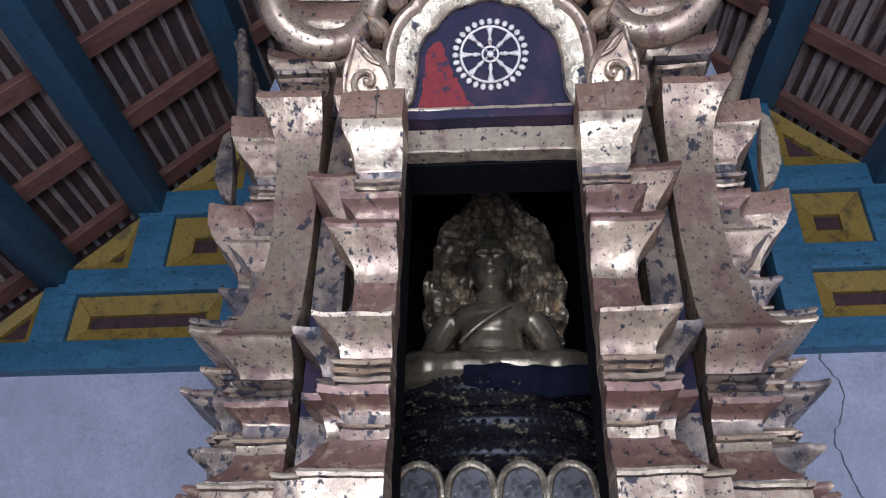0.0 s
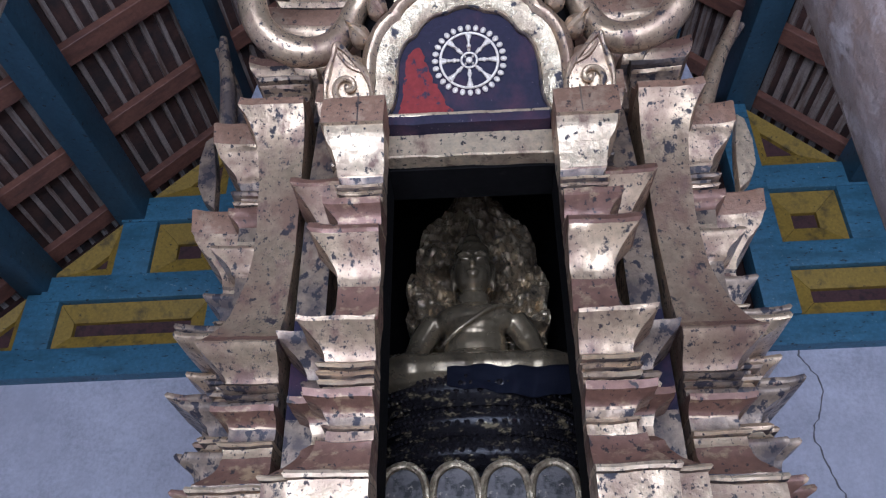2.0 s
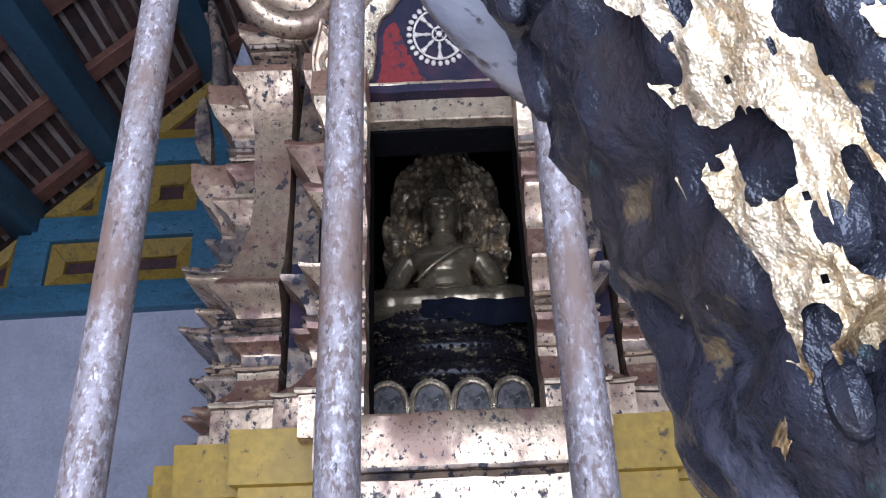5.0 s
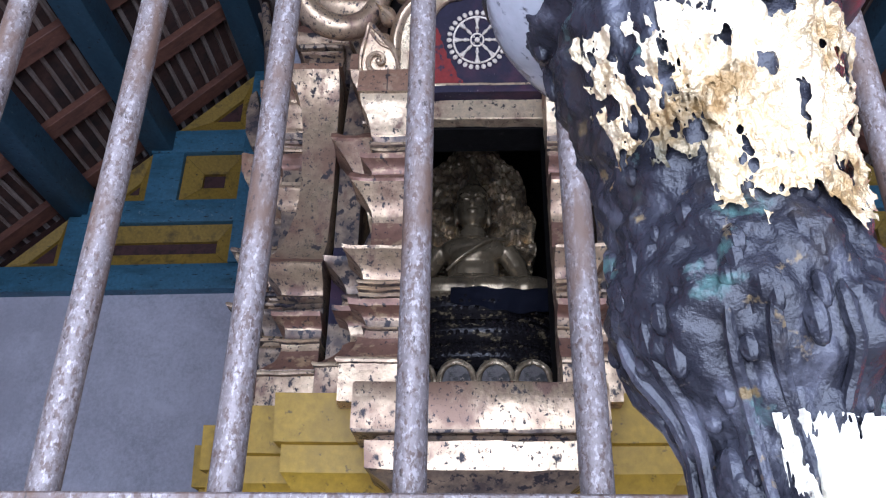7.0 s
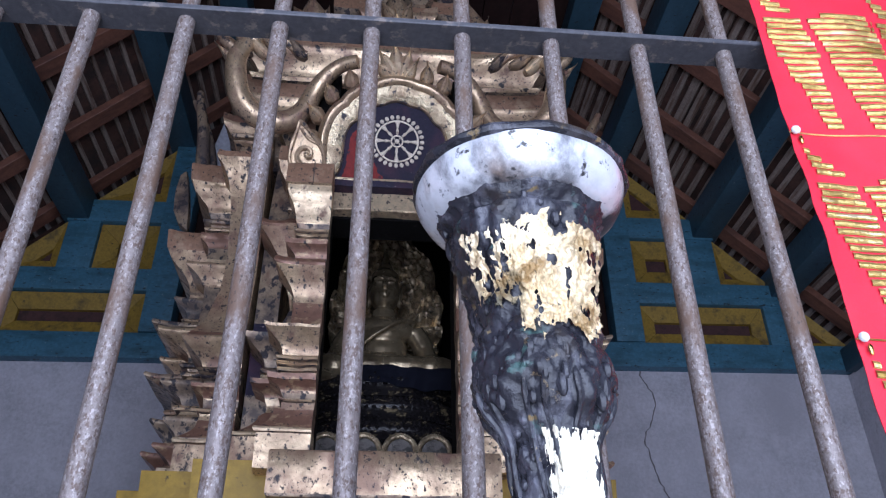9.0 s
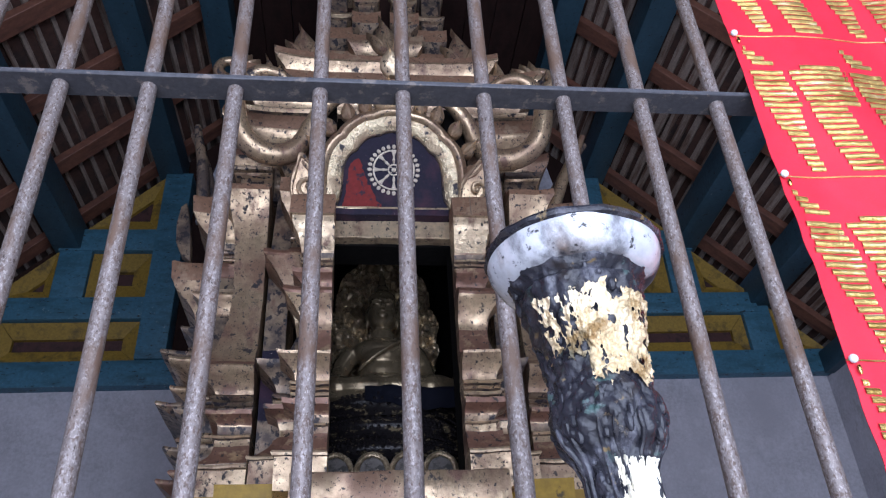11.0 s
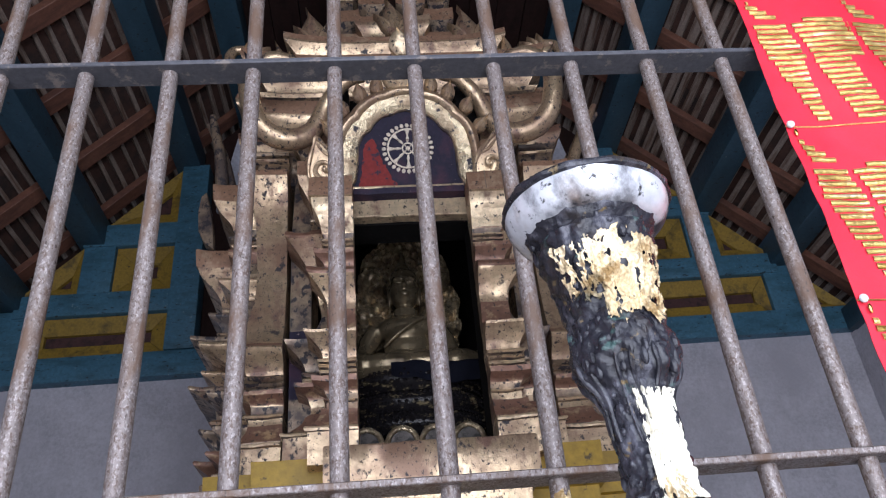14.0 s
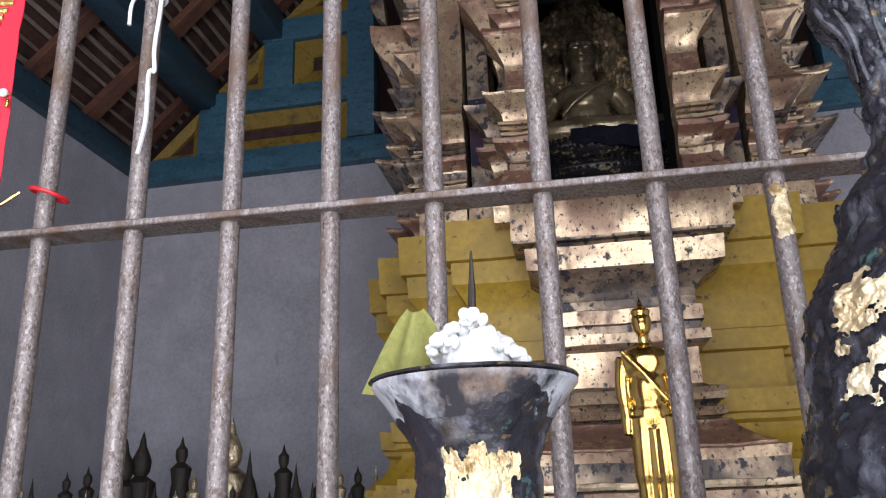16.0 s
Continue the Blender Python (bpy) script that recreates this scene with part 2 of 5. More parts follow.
def thing(name, label, category, group="", kind="", at=(0, 0, 0)):
    e = new(name)
    e.location = at
    e.empty_display_size = 0.1
    return tagged(e, label, category, group, kind)


def box(bm, x0, x1, y0, y1, z0, z1, bevel=0.0, mi=0):
    r = bmesh.ops.create_cube(bm, size=1)
    vs = r["verts"]
    for v in vs:
        v.co = Vector(((x0 + x1) / 2 + v.co.x * (x1 - x0), (y0 + y1) / 2 + v.co.y * (y1 - y0), (z0 + z1) / 2 + v.co.z * (z1 - z0)))
    fs = {f for v in vs for f in v.link_faces}
    for f in fs:
        f.material_index = mi
    if bevel:
        es = list({e for v in vs for e in v.link_edges})
        bmesh.ops.bevel(bm, geom=es, offset=bevel, segments=2, profile=0.6, affect="EDGES", clamp_overlap=True)
    return bm


def bx(*a, **k):
    return box(bmesh.new(), *a, **k)


def lathe(prof, n=32, wob=0.0, fr=8.0, cx=0.0, cy=0.0, seed=0.0, mfun=None):
    """prof: (z, r) from bottom to top; wob: uneven surface in metres."""
    bm = bmesh.new()
    rings = []
    for z, r in prof:
        ring = []
        for k in range(n):
            a = 2 * math.pi * k / n
            p = Vector((r * math.cos(a), r * math.sin(a), z))
            d = 1.0
            if wob and r > 0.004:
                d = 1 + wob / max(r, 0.02) * noise.fractal(p * fr + Vector((seed, seed, seed)), 1.0, 2.1, 4)
            ring.append(bm.verts.new((cx + p.x * d, cy + p.y * d, z)))
        rings.append(ring)
    for a, b in zip(rings, rings[1:]):
        for k in range(n):
            f = bm.faces.new((a[k], a[(k + 1) % n], b[(k + 1) % n], b[k]))
            if mfun:
                f.material_index = mfun(f.calc_center_median())
    bm.faces.new(rings[0][::-1])
    bm.faces.new(rings[-1])
    return bm


def tube(bm, pts, radii, n=10, mi=0):
    """A round body along pts; radii: one number or one for each point."""
    pts = [Vector(p) for p in pts]
    if not isinstance(radii, (list, tuple)):
        radii = [radii] * len(pts)
    rings, up = [], None
    for i, p in enumerate(pts):
        d = (pts[min(i + 1, len(pts) - 1)] - pts[max(i - 1, 0)]).normalized()
        if up is None:
            up = d.orthogonal()
        up = (up - d * up.dot(d)).normalized()
        s = d.cross(up)
        rings.append([bm.verts.new(p + (up * math.cos(2 * math.pi * k / n) + s * math.sin(2 * math.pi * k / n)) * radii[i]) for k in range(n)])
    for a, b in zip(rings, rings[1:]):
        for k in range(n):
            bm.faces.new((a[k], a[(k + 1) % n], b[(k + 1) % n], b[k])).material_index = mi
    bm.faces.new(rings[0][::-1]).material_index = mi
    bm.faces.new(rings[-1]).material_index = mi
    return bm


def spline(pts, n=6):
    """Points of a smooth curve through pts."""
    out = []
    P = [Vector(p) for p in pts]
    for i in range(len(P) - 1):
        a, b, c, d = P[max(i - 1, 0)], P[i], P[i + 1], P[min(i + 2, len(P) - 1)]
        for k in range(n):
            t = k / n
            out.append(0.5 * ((2 * b) + (c - a) * t + (2 * a - 5 * b + 4 * c - d) * t * t + (3 * b - a - 3 * c + d) * t ** 3))
    return out + [P[-1]]


def blob(bm, c, r, seg=16, rot=None, mi=0):
    m = Matrix.Translation(c) @ (rot or Matrix()) @ Matrix.Diagonal((*r, 1))
    res = bmesh.ops.create_uvsphere(bm, u_segments=seg, v_segments=max(6, seg // 2 + 2), radius=1, matrix=m)
    for f in {f for v in res["verts"] for f in v.link_faces}:
        f.material_index = mi
    return bm


def moulded(rect, prof, sides=(1, 1, 1, 1), horn=0.0, n=8, wob=0.0032, s=1, seed=0.0):
    """A block with a run of mouldings round it. prof: (z, offset, material); sides: how far left, right, front and back follow the offset.
    horn: how much the corners of a jutting edge curl up and out. s: -1 mirrors in x."""
    x0, x1, y0, y1 = rect
    L, R, F, B = sides
    bm = bmesh.new()
    rings = []
    for i, (z, o, m) in enumerate(prof):
        nb = [prof[j][1] for j in range(max(0, i - 4), min(len(prof), i + 5))]
        jut = max(0.0, o - min(nb))
        a0, a1, b0, b1 = x0 - L * o, x1 + R * o, y0 - F * o, y1 + B * o
        ring = []
        for side in range(4):
            for k in range(n):
                u = k / n
                if side == 0:
                    x, y = a0 + (a1 - a0) * u, b0
                elif side == 1:
                    x, y = a1, b0 + (b1 - b0) * u
                elif side == 2:
                    x, y = a1 + (a0 - a1) * u, b1
                else:
                    x, y = a0, b1 + (b0 - b1) * u
                ex = abs(2 * (x - a0) / (a1 - a0) - 1)
                ey = abs(2 * (y - b0) / (b1 - b0) - 1)
                c = min(ex, ey) ** 5
                sx = (R if x > (a0 + a1) / 2 else L)
                sy = (B if y > (b0 + b1) / 2 else F)
                c *= 1.0 if sx and sy else 0.0
                w = horn * jut * c
                p = Vector((x + math.copysign(w * 0.5, x - (a0 + a1) / 2), y + math.copysign(w * 0.3, y - (b0 + b1) / 2), z + w * 0.7))
                q = noise.noise_vector(p * 14 + Vector((seed, 0, 0))) * wob + noise.noise_vector(p * 60 + Vector((0, seed, 0))) * wob * 0.5
                p += q
                ring.append(bm.verts.new((s * p.x, p.y, p.z)))
        rings.append(ring)
    N = 4 * n
    for i, (a, b) in enumerate(zip(rings, rings[1:])):
        for k in range(N):
            bm.faces.new((a[k], a[(k + 1) % N], b[(k + 1) % N], b[k])).material_index = prof[i][2]
    bm.faces.new(rings[0][::-1]).material_index = prof[0][2]
    bm.faces.new(rings[-1]).material_index = prof[-1][2]
    return bm


def arc(z0, o0, z1, o1, m, n=6, kind="cove"):
    """Points of a hollow (cove) or rounded (ovolo) moulding from z0, o0 up to z1, o1."""
    out = []
    for k in range(n + 1):
        t = k / n
        e = 1 - math.cos(t * math.pi / 2) if kind == "cove" else math.sin(t * math.pi / 2)
        out.append((z0 + (z1 - z0) * t, o0 + (o1 - o0) * e, m))
    return out


def flat(pts, y, depth, lean=None):
    """A plate cut to the outline pts (x, z), its front at y, made thick to the back."""
    bm = bmesh.new()
    f = bm.faces.new([bm.verts.new((x, y, z)) for x, z in pts])
    r = bmesh.ops.extrude_face_region(bm, geom=[f])
    for v in r["geom"]:
        if isinstance(v, bmesh.types.BMVert):
            v.co.y += depth
    return bm


def soften(bm, w=0.003, seg=2):
    es = [e for e in bm.edges if len(e.link_faces) == 2 and e.calc_face_angle(0) > 0.6]
    bmesh.ops.bevel(bm, geom=es, offset=w, segments=seg, profile=0.6, affect="EDGES", clamp_overlap=True)
    return bm


# ---------------------------------------------------------------- structure: ground, floor, walls, roof
def setting(name, bm, m, label, category, smooth=False):
    ob = part(name, bm, m, None, "", smooth)
    return tagged(ob, label, category, "", "structure")


WX, WR, WY, FRONT = 2.85, 2.94, 3.66, -2.3   # left wall, right wall, back wall, open front
setting("ground", bx(-60, 60, -80, FRONT - 0.3, -0.35, -0.15), PAVING, "pale paved temple courtyard in daylight", "ground")
setting("floor", bx(-3.2, 3.2, FRONT - 0.3, 4.0, -0.35, 0.0), FLOOR, "worn grey cement floor of the shrine hall", "floor")
setting("wall_back", bx(-3.05, 3.14, WY, WY + 0.22, 0.0, 3.56), PLASTER, "pale lavender lime-plastered back wall with stains", "wall")
setting("wall_left", bx(-3.05, -WX, FRONT, WY - 0.002, 0.0, 3.49), PLASTER, "pale lime-plastered side wall of the hall", "wall")
setting("wall_right", bx(WR, 3.14, FRONT, WY - 0.002, 0.0, 3.53), PLASTER, "pale lime-plastered side wall of the hall", "wall")
front = bmesh.new()
box(front, -3.05, -2.3, FRONT - 0.2, FRONT - 0.002, 0, 3.49)
box(front, 2.3, 3.14, FRONT - 0.2, FRONT - 0.002, 0, 3.49)
box(front, -3.05, 3.14, FRONT - 0.2, FRONT - 0.002, 3.495, 3.9)
setting("wall_front", front, PLASTER, "plastered front wall with a wide open doorway", "wall")
gable = flat([(-2.75, 3.9), (2.75, 3.9), (0, 6.62)], FRONT - 0.15, 0.1)
setting("gable_front", gable, DARKWOOD, "dark boarded front gable of the roof", "gable")

# crack that runs down the plaster: a thin open seam
ck = [(1.588, 3.53), (1.601, 3.452), (1.658, 3.328), (1.605, 3.179), (1.56, 3.097), (1.578, 2.977), (1.608, 2.848), (1.65, 2.75), (1.66, 2.6), (1.70, 2.5)]
cb = bmesh.new()
cpts = spline([(x, 0, z) for x, z in ck], 5)
cv = []
for i, p in enumerate(cpts):
    w = 0.0022 + 0.0035 * abs(noise.noise(p * 23)) + (0.0015 if i % 3 == 0 else 0)
    d = noise.noise(p * 40) * 0.014
    cv.append((cb.verts.new((p.x - w + d, WY - 0.004, p.z)), cb.verts.new((p.x + w + d, WY - 0.004, p.z))))
for a, b in zip(cv, cv[1:]):
    cb.faces.new((a[0], a[1], b[1], b[0]))
r = bmesh.ops.extrude_face_region(cb, geom=cb.faces[:])
for v in r["geom"]:
    if isinstance(v, bmesh.types.BMVert):
        v.co.y += 0.003
setting("wall_crack", cb, CRACK, "long jagged crack in the plaster wall", "crack")

# back gable: blue frame
BX = lambda x0, x1, z0, z1, y0=3.60, y1=3.70: soften(bx(x0, x1, y0, y1, z0, z1), 0.006)
frame_back = thing("gable_frame", "weathered blue timber frame of the back gable", "timber frame", "", "structure", (0, 3.65, 3.49))


def fpart(name, bm, m, label=""):
    """A part of the gable, which leans a little to one side and sits off the shrine's axis."""
    for v in bm.verts:
        v.co.z += .0158 * v.co.x + .0035
        v.co.x += .165 if v.co.x > 1 else .02 if v.co.x < -1 else 0
    bmesh.ops.translate(bm, verts=bm.verts[:], vec=(0, -3.65, -3.49))
    return part(name, bm, m, frame_back, label)


fpart("tie_beam", BX(-3.0, 3.0, 3.492, 3.655, 3.585, 3.72), BLUE)
for s in (-1, 1):
    d = 0.03 if s > 0 else 0.0

    def X(a, b):
        return (min(s * a, s * b), max(s * a, s * b))
    fpart("king_post", BX(*X(1.28, 1.46), 3.657, 5.06, 3.575, 3.72), BLUE)
    fpart("post", BX(*X(2.29, 2.48), 3.657, 3.99), BLUE)
    fpart("middle_beam", BX(*X(1.462, 2.40), 3.937, 4.09, 3.59, 3.70), BLUE)
    fpart("post", BX(*X(1.84, 2.04), 4.092, 4.47), BLUE)
    fpart("upper_beam", BX(*X(1.462, 2.05), 4.435, 4.60, 3.59, 3.70), BLUE)
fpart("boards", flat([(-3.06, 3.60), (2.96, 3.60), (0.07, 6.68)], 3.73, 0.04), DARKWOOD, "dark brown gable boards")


def panel(outer, slot, label):
    """An ochre panel: mitred boards that slope in to a dark slot. outer, slot: lists of (x, z) with the same count."""
    n = len(outer)
    for i in range(n):
        a, b, c, d = outer[i], outer[(i + 1) % n], slot[(i + 1) % n], slot[i]
        bm = bmesh.new()
        top = [bm.verts.new((p[0], y, p[1])) for p, y in ((a, 3.625), (b, 3.625), (c, 3.645), (d, 3.645))]
        bm.faces.new(top)
        r = bmesh.ops.extrude_face_region(bm, geom=bm.faces[:])
        for v in r["geom"]:
            if isinstance(v, bmesh.types.BMVert):
                v.co.y = 3.70
        cen = sum((Vector((p[0], 0, p[1])) for p in (a, b, c, d)), Vector()) / 4
        for v in bm.verts:
            v.co.x = cen.x + (v.co.x - cen.x) * 0.994
            v.co.z = cen.z + (v.co.z - cen.z) * 0.988
        fpart("panel_board", bm, OCHRE, label if i == 0 else "")
    fpart("slot_board", flat([(cx, cz) for cx, cz in slot], 3.672, 0.03), MAROON, "recessed maroon slot")


def rect(x0, x1, z0, z1):
    return [(x0, z0), (x1, z0), (x1, z1), (x0, z1)]


for s in (-1, 1):
    def R2(x0, x1, z0, z1):
        return rect(min(s * x0, s * x1), max(s * x0, s * x1), z0, z1)
    panel(R2(1.47, 2.285, 3.66, 3.932), R2(1.56, 2.20, 3.745, 3.825), "ochre panel board")
    panel(R2(1.47, 1.835, 4.095, 4.43), R2(1.57, 1.71, 4.20, 4.30), "ochre panel board")
    panel([(s * 2.05, 4.095), (s * 2.40, 4.095), (s * 2.05, 4.45)], [(s * 2.10, 4.16), (s * 2.19, 4.16), (s * 2.10, 4.25)], "ochre triangular panel")
    panel([(s * 1.47, 4.61), (s * 1.92, 4.61), (s * 1.47, 5.06)], [(s * 1.53, 4.70), (s * 1.71, 4.70), (s * 1.53, 4.88)], "ochre triangular panel")
    panel([(s * 2.49, 3.66), (s * 2.82, 3.66), (s * 2.49, 3.99)], [(s * 2.53, 3.70), (s * 2.69, 3.70), (s * 2.53, 3.86)], "ochre triangular panel")

# roof: purlins run from front to back, rafters lie across them, battens and tiles above
C = 6.66


def roof_side(s):
    rf = thing("roof_slope", "dark tiled roof slope seen from below", "roof", "", "structure", (s * 1.5, 0.6, 5.1))

    def rp(name, bm, m, label=""):
        bmesh.ops.translate(bm, verts=bm.verts[:], vec=(-s * 1.5, -0.6, -5.1))
        return part(name, bm, m, rf, label)
    off = .16 if s > 0 else .02
    for px, pz in ((2.0, 4.45), (2.45, 4.0), (1.43, 5.05), (1.02, 5.44), (0.58, 5.86)):
        pz += .0158 * s * px + .0035
        bm = soften(bx(px + s * off - 0.085, px + s * off + 0.085, FRONT - 0.1, 3.70, pz, pz + 0.19), 0.008)
        bmesh.ops.scale(bm, verts=bm.verts[:], vec=(s, 1, 1))
        rp("purlin", bm, BLUE_DK, "blue painted purlin")
    wx = WR if s > 0 else WX
    bm = soften(bx(wx - 0.06, wx + 0.14, FRONT, 3.58, 3.49 + .03 * s, 3.64 + .03 * s), 0.006)
    bmesh.ops.scale(bm, verts=bm.verts[:], vec=(s, 1, 1))
    rp("wall_plate", bm, BLUE_DK, "blue wall plate")
    k = math.sqrt(0.5)

    def sloped(u0, u1, y0, y1, h0, h1, bev=0.0):
        """A bar on the slope: u from the ridge down along it, h out from it."""
        bm = bx(u0, u1, y0, y1, h0, h1)
        if bev:
            soften(bm, bev, 1)
        for v in bm.verts:
            u, h = v.co.x, v.co.z
            v.co.x, v.co.z = s * (u * k + h * k) + off, C - u * k + h * k + .0158 * s * u * k
        return bm
    y = FRONT + 0.15
    while y < 3.75:
        rp("rafter", sloped(0.0, 4.35, y - 0.055, y + 0.055, 0.0, 0.05, 0.004), WOOD)
        y += 0.525
    rnd = random.Random(3 + s)
    u = 0.12
    while u < 4.4:
        w = (0.024 if s < 0 else 0.044) * rnd.uniform(0.75, 1.3)
        rp("batten", sloped(u, u + w, FRONT - 0.3, 3.9, 0.052, 0.077), BATTEN)
        u += 0.082 * rnd.uniform(0.85, 1.2)
    rp("tiles", sloped(-0.05, 4.5, FRONT - 0.35, 3.95, 0.08, 0.12), ROOFTILE)


roof_side(-1)
roof_side(1)
setting("ridge_beam", bx(-0.06, 0.24, FRONT, 3.7, 6.30, 6.52), BLUE_DK, "blue painted ridge beam", "beam")
# added boards, near black, in place of the shade under the ridge
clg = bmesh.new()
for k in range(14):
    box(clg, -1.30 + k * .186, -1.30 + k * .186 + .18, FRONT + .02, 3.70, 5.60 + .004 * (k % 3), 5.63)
setting("ceiling", clg, DARKWOOD, "added near-black boards that stand in for the unlit ridge", "ceiling")


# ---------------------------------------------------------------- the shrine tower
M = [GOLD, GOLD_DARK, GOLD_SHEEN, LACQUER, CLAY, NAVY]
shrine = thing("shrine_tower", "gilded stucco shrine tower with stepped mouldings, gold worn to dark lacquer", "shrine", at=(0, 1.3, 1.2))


def sp(name, bm, m=None, label="", parent=None, angle=38):
    bmesh.ops.translate(bm, verts=bm.verts[:], vec=(0, -1.3, -1.2))
    return part(name, bm, m or M, parent or shrine, label, True, angle)


def rib(z0, z1, o, m, d=0.006):
    zm = (z0 + z1) / 2
    return [(z0, o - .005, 1), (z0 + 0.002, o + d * .8, m), (zm, o + d * 1.3, m), (z1 - 0.002, o + d * .8, m), (z1, o - .005, 1)]



def lid(z, o, m=3):
    """The rounded brown top edge over a hollow."""
    return [(z, o, m), (z + .007, o + .006, m), (z + .019, o + .003, m), (z + .029, o - .010, m), (z + .034, o - .03, m)]


jamb = ([(2.19, .056, 0), (2.285, .056, 0)] + rib(2.286, 2.303, .056, 2) + arc(2.304, .048, 2.366, .018, 3, 6, "ovolo")[::1]
        + [(2.371, .004, 0), (2.392, .004, 0)] + rib(2.393, 2.403, .004, 2, .007) + [(2.418, .008, 0)] + arc(2.424, .010, 2.446, .044, 3, 4) + [(2.463, .046, 3), (2.466, .016, 0), (2.478, .014, 0)]
        + rib(2.479, 2.494, .014, 2, .009) + rib(2.497, 2.512, .014, 0, .011) + rib(2.515, 2.529, .014, 2, .012) + arc(2.532, .014, 2.600, .066, 0, 7) + [(2.609, .067, 3), (2.612, .040, 3)] + arc(2.614, .036, 2.64, .004, 3, 4, "ovolo")
        + [(2.71, .002, 0)] + arc(2.725, .002, 2.812, .056, 0, 8) + lid(2.813, .056) + [(2.850, .006, 0), (2.852, .004, 0)] + rib(2.853, 2.861, .004, 2)
        + arc(2.862, .008, 2.902, .040, 3, 5) + [(2.918, .042, 3), (2.92, .008, 0), (2.934, .001, 0)] + rib(2.942, 2.956, .006, 0, .009) + rib(2.959, 2.972, .010, 2, .009) + [(2.99, .016, 0)]
        + arc(2.995, .018, 3.06, .030, 2, 3) + arc(3.06, .030, 3.10, .050, 2, 4, "ovolo") + [(3.118, .052, 0), (3.122, .060, 4), (3.196, .060, 4), (3.206, .054, 4)])
for s in (-1, 1):
    sp("jamb_pilaster", moulded((0.203, 0.292, 1.405, 1.46), jamb, (0, 1, 1, 0), 0.14, s=s, seed=s, n=10))
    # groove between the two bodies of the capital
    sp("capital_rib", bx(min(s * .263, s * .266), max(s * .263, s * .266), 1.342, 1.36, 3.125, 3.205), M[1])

second = ([(2.19, .075, 0), (2.318, .075, 0)] + rib(2.319, 2.332, .075, 2) + arc(2.335, .062, 2.40, .015, 3, 6, "ovolo") + [(2.418, 0, 0), (2.44, 0, 2), (2.458, .006, 1)] + arc(2.462, .006, 2.49, .046, 3, 4)
          + [(2.505, .046, 1), (2.508, .014, 2)] + rib(2.512, 2.53, .014, 2, .009) + rib(2.534, 2.552, .014, 1, .011) + arc(2.556, .016, 2.628, .072, 1, 7) + [(2.644, .077, 0), (2.648, .05, 3)]
          + arc(2.652, .046, 2.70, -.012, 1, 5, "ovolo") + [(2.78, -.035, 0), (2.84, -.025, 0)] + arc(2.85, -.022, 3.035, .076, 0, 10) + lid(3.036, .077) + [(3.074, .03, 3), (3.12, .0, 1)]
          + rib(3.15, 3.165, .0, 1) + [(3.18, .0, 1)] + arc(3.19, .0, 3.30, .04, 0, 5) + [(3.33, .045, 0), (3.335, .05, 4), (3.40, .05, 4), (3.405, .03, 4)])
for s in (-1, 1):
    sp("second_pilaster", moulded((0.25, 0.360, 1.555, 1.75), second, (0, 1, 1, 0), 0.12, s=s, seed=3 + s, n=10))

butt = ([(2.19, .045, 0), (2.315, .045, 0)] + rib(2.318, 2.333, .045, 2) + arc(2.337, .04, 2.398, .002, 3, 6, "ovolo") + [(2.404, .0, 0), (2.424, .0, 0)] + rib(2.426, 2.440, .0, 2, .010) + [(2.445, -.006, 1), (2.470, -.006, 0)]
        + arc(2.474, -.004, 2.498, .030, 3, 4) + [(2.512, .032, 3), (2.515, .004, 1), (2.532, .0, 1)] + rib(2.535, 2.549, .0, 1, .012) + rib(2.553, 2.568, .003, 1, .016) + arc(2.572, .010, 2.630, .062, 0, 7) + [(2.645, .074, 0), (2.652, .072, 3), (2.656, .062, 3)]
        + [(z, o, 0) for z, o in ((2.672, .050), (2.70, .036), (2.74, .021), (2.79, .009), (2.85, .0), (2.92, -.004), (3.0, -.004), (3.08, -.001), (3.16, .004), (3.23, .012), (3.28, .023), (3.315, .036), (3.342, .051), (3.358, .064))]
        + [(3.362, .067, 4), (3.388, .064, 4), (3.393, .03, 4), (3.42, .01, 1), (3.45, .006, 1)] + rib(3.455, 3.475, .01, 0, .016) + rib(3.478, 3.50, .02, 1, .016) + [(3.505, .0, 1)])
for s in (-1, 1):
    sp("curved_buttress", moulded((0.452, 0.562, 1.60, 1.95), butt, (0, 1, 1, 0), 0.12, s=s, seed=5 + s, n=10))
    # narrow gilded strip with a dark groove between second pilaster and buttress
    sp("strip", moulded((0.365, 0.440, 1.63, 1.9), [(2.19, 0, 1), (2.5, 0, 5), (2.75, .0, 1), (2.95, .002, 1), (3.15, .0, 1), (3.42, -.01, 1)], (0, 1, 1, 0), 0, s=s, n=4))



def lip(z, o, m=1, h=.045):
    """A hollow that sweeps out to a sharp upturned edge at z."""
    return arc(z - h, .0, z, o, m, 6) + [(z + .007, o + .004, m), (z + .016, o, 3), (z + .020, .014, 0), (z + .028, .0, 2)]


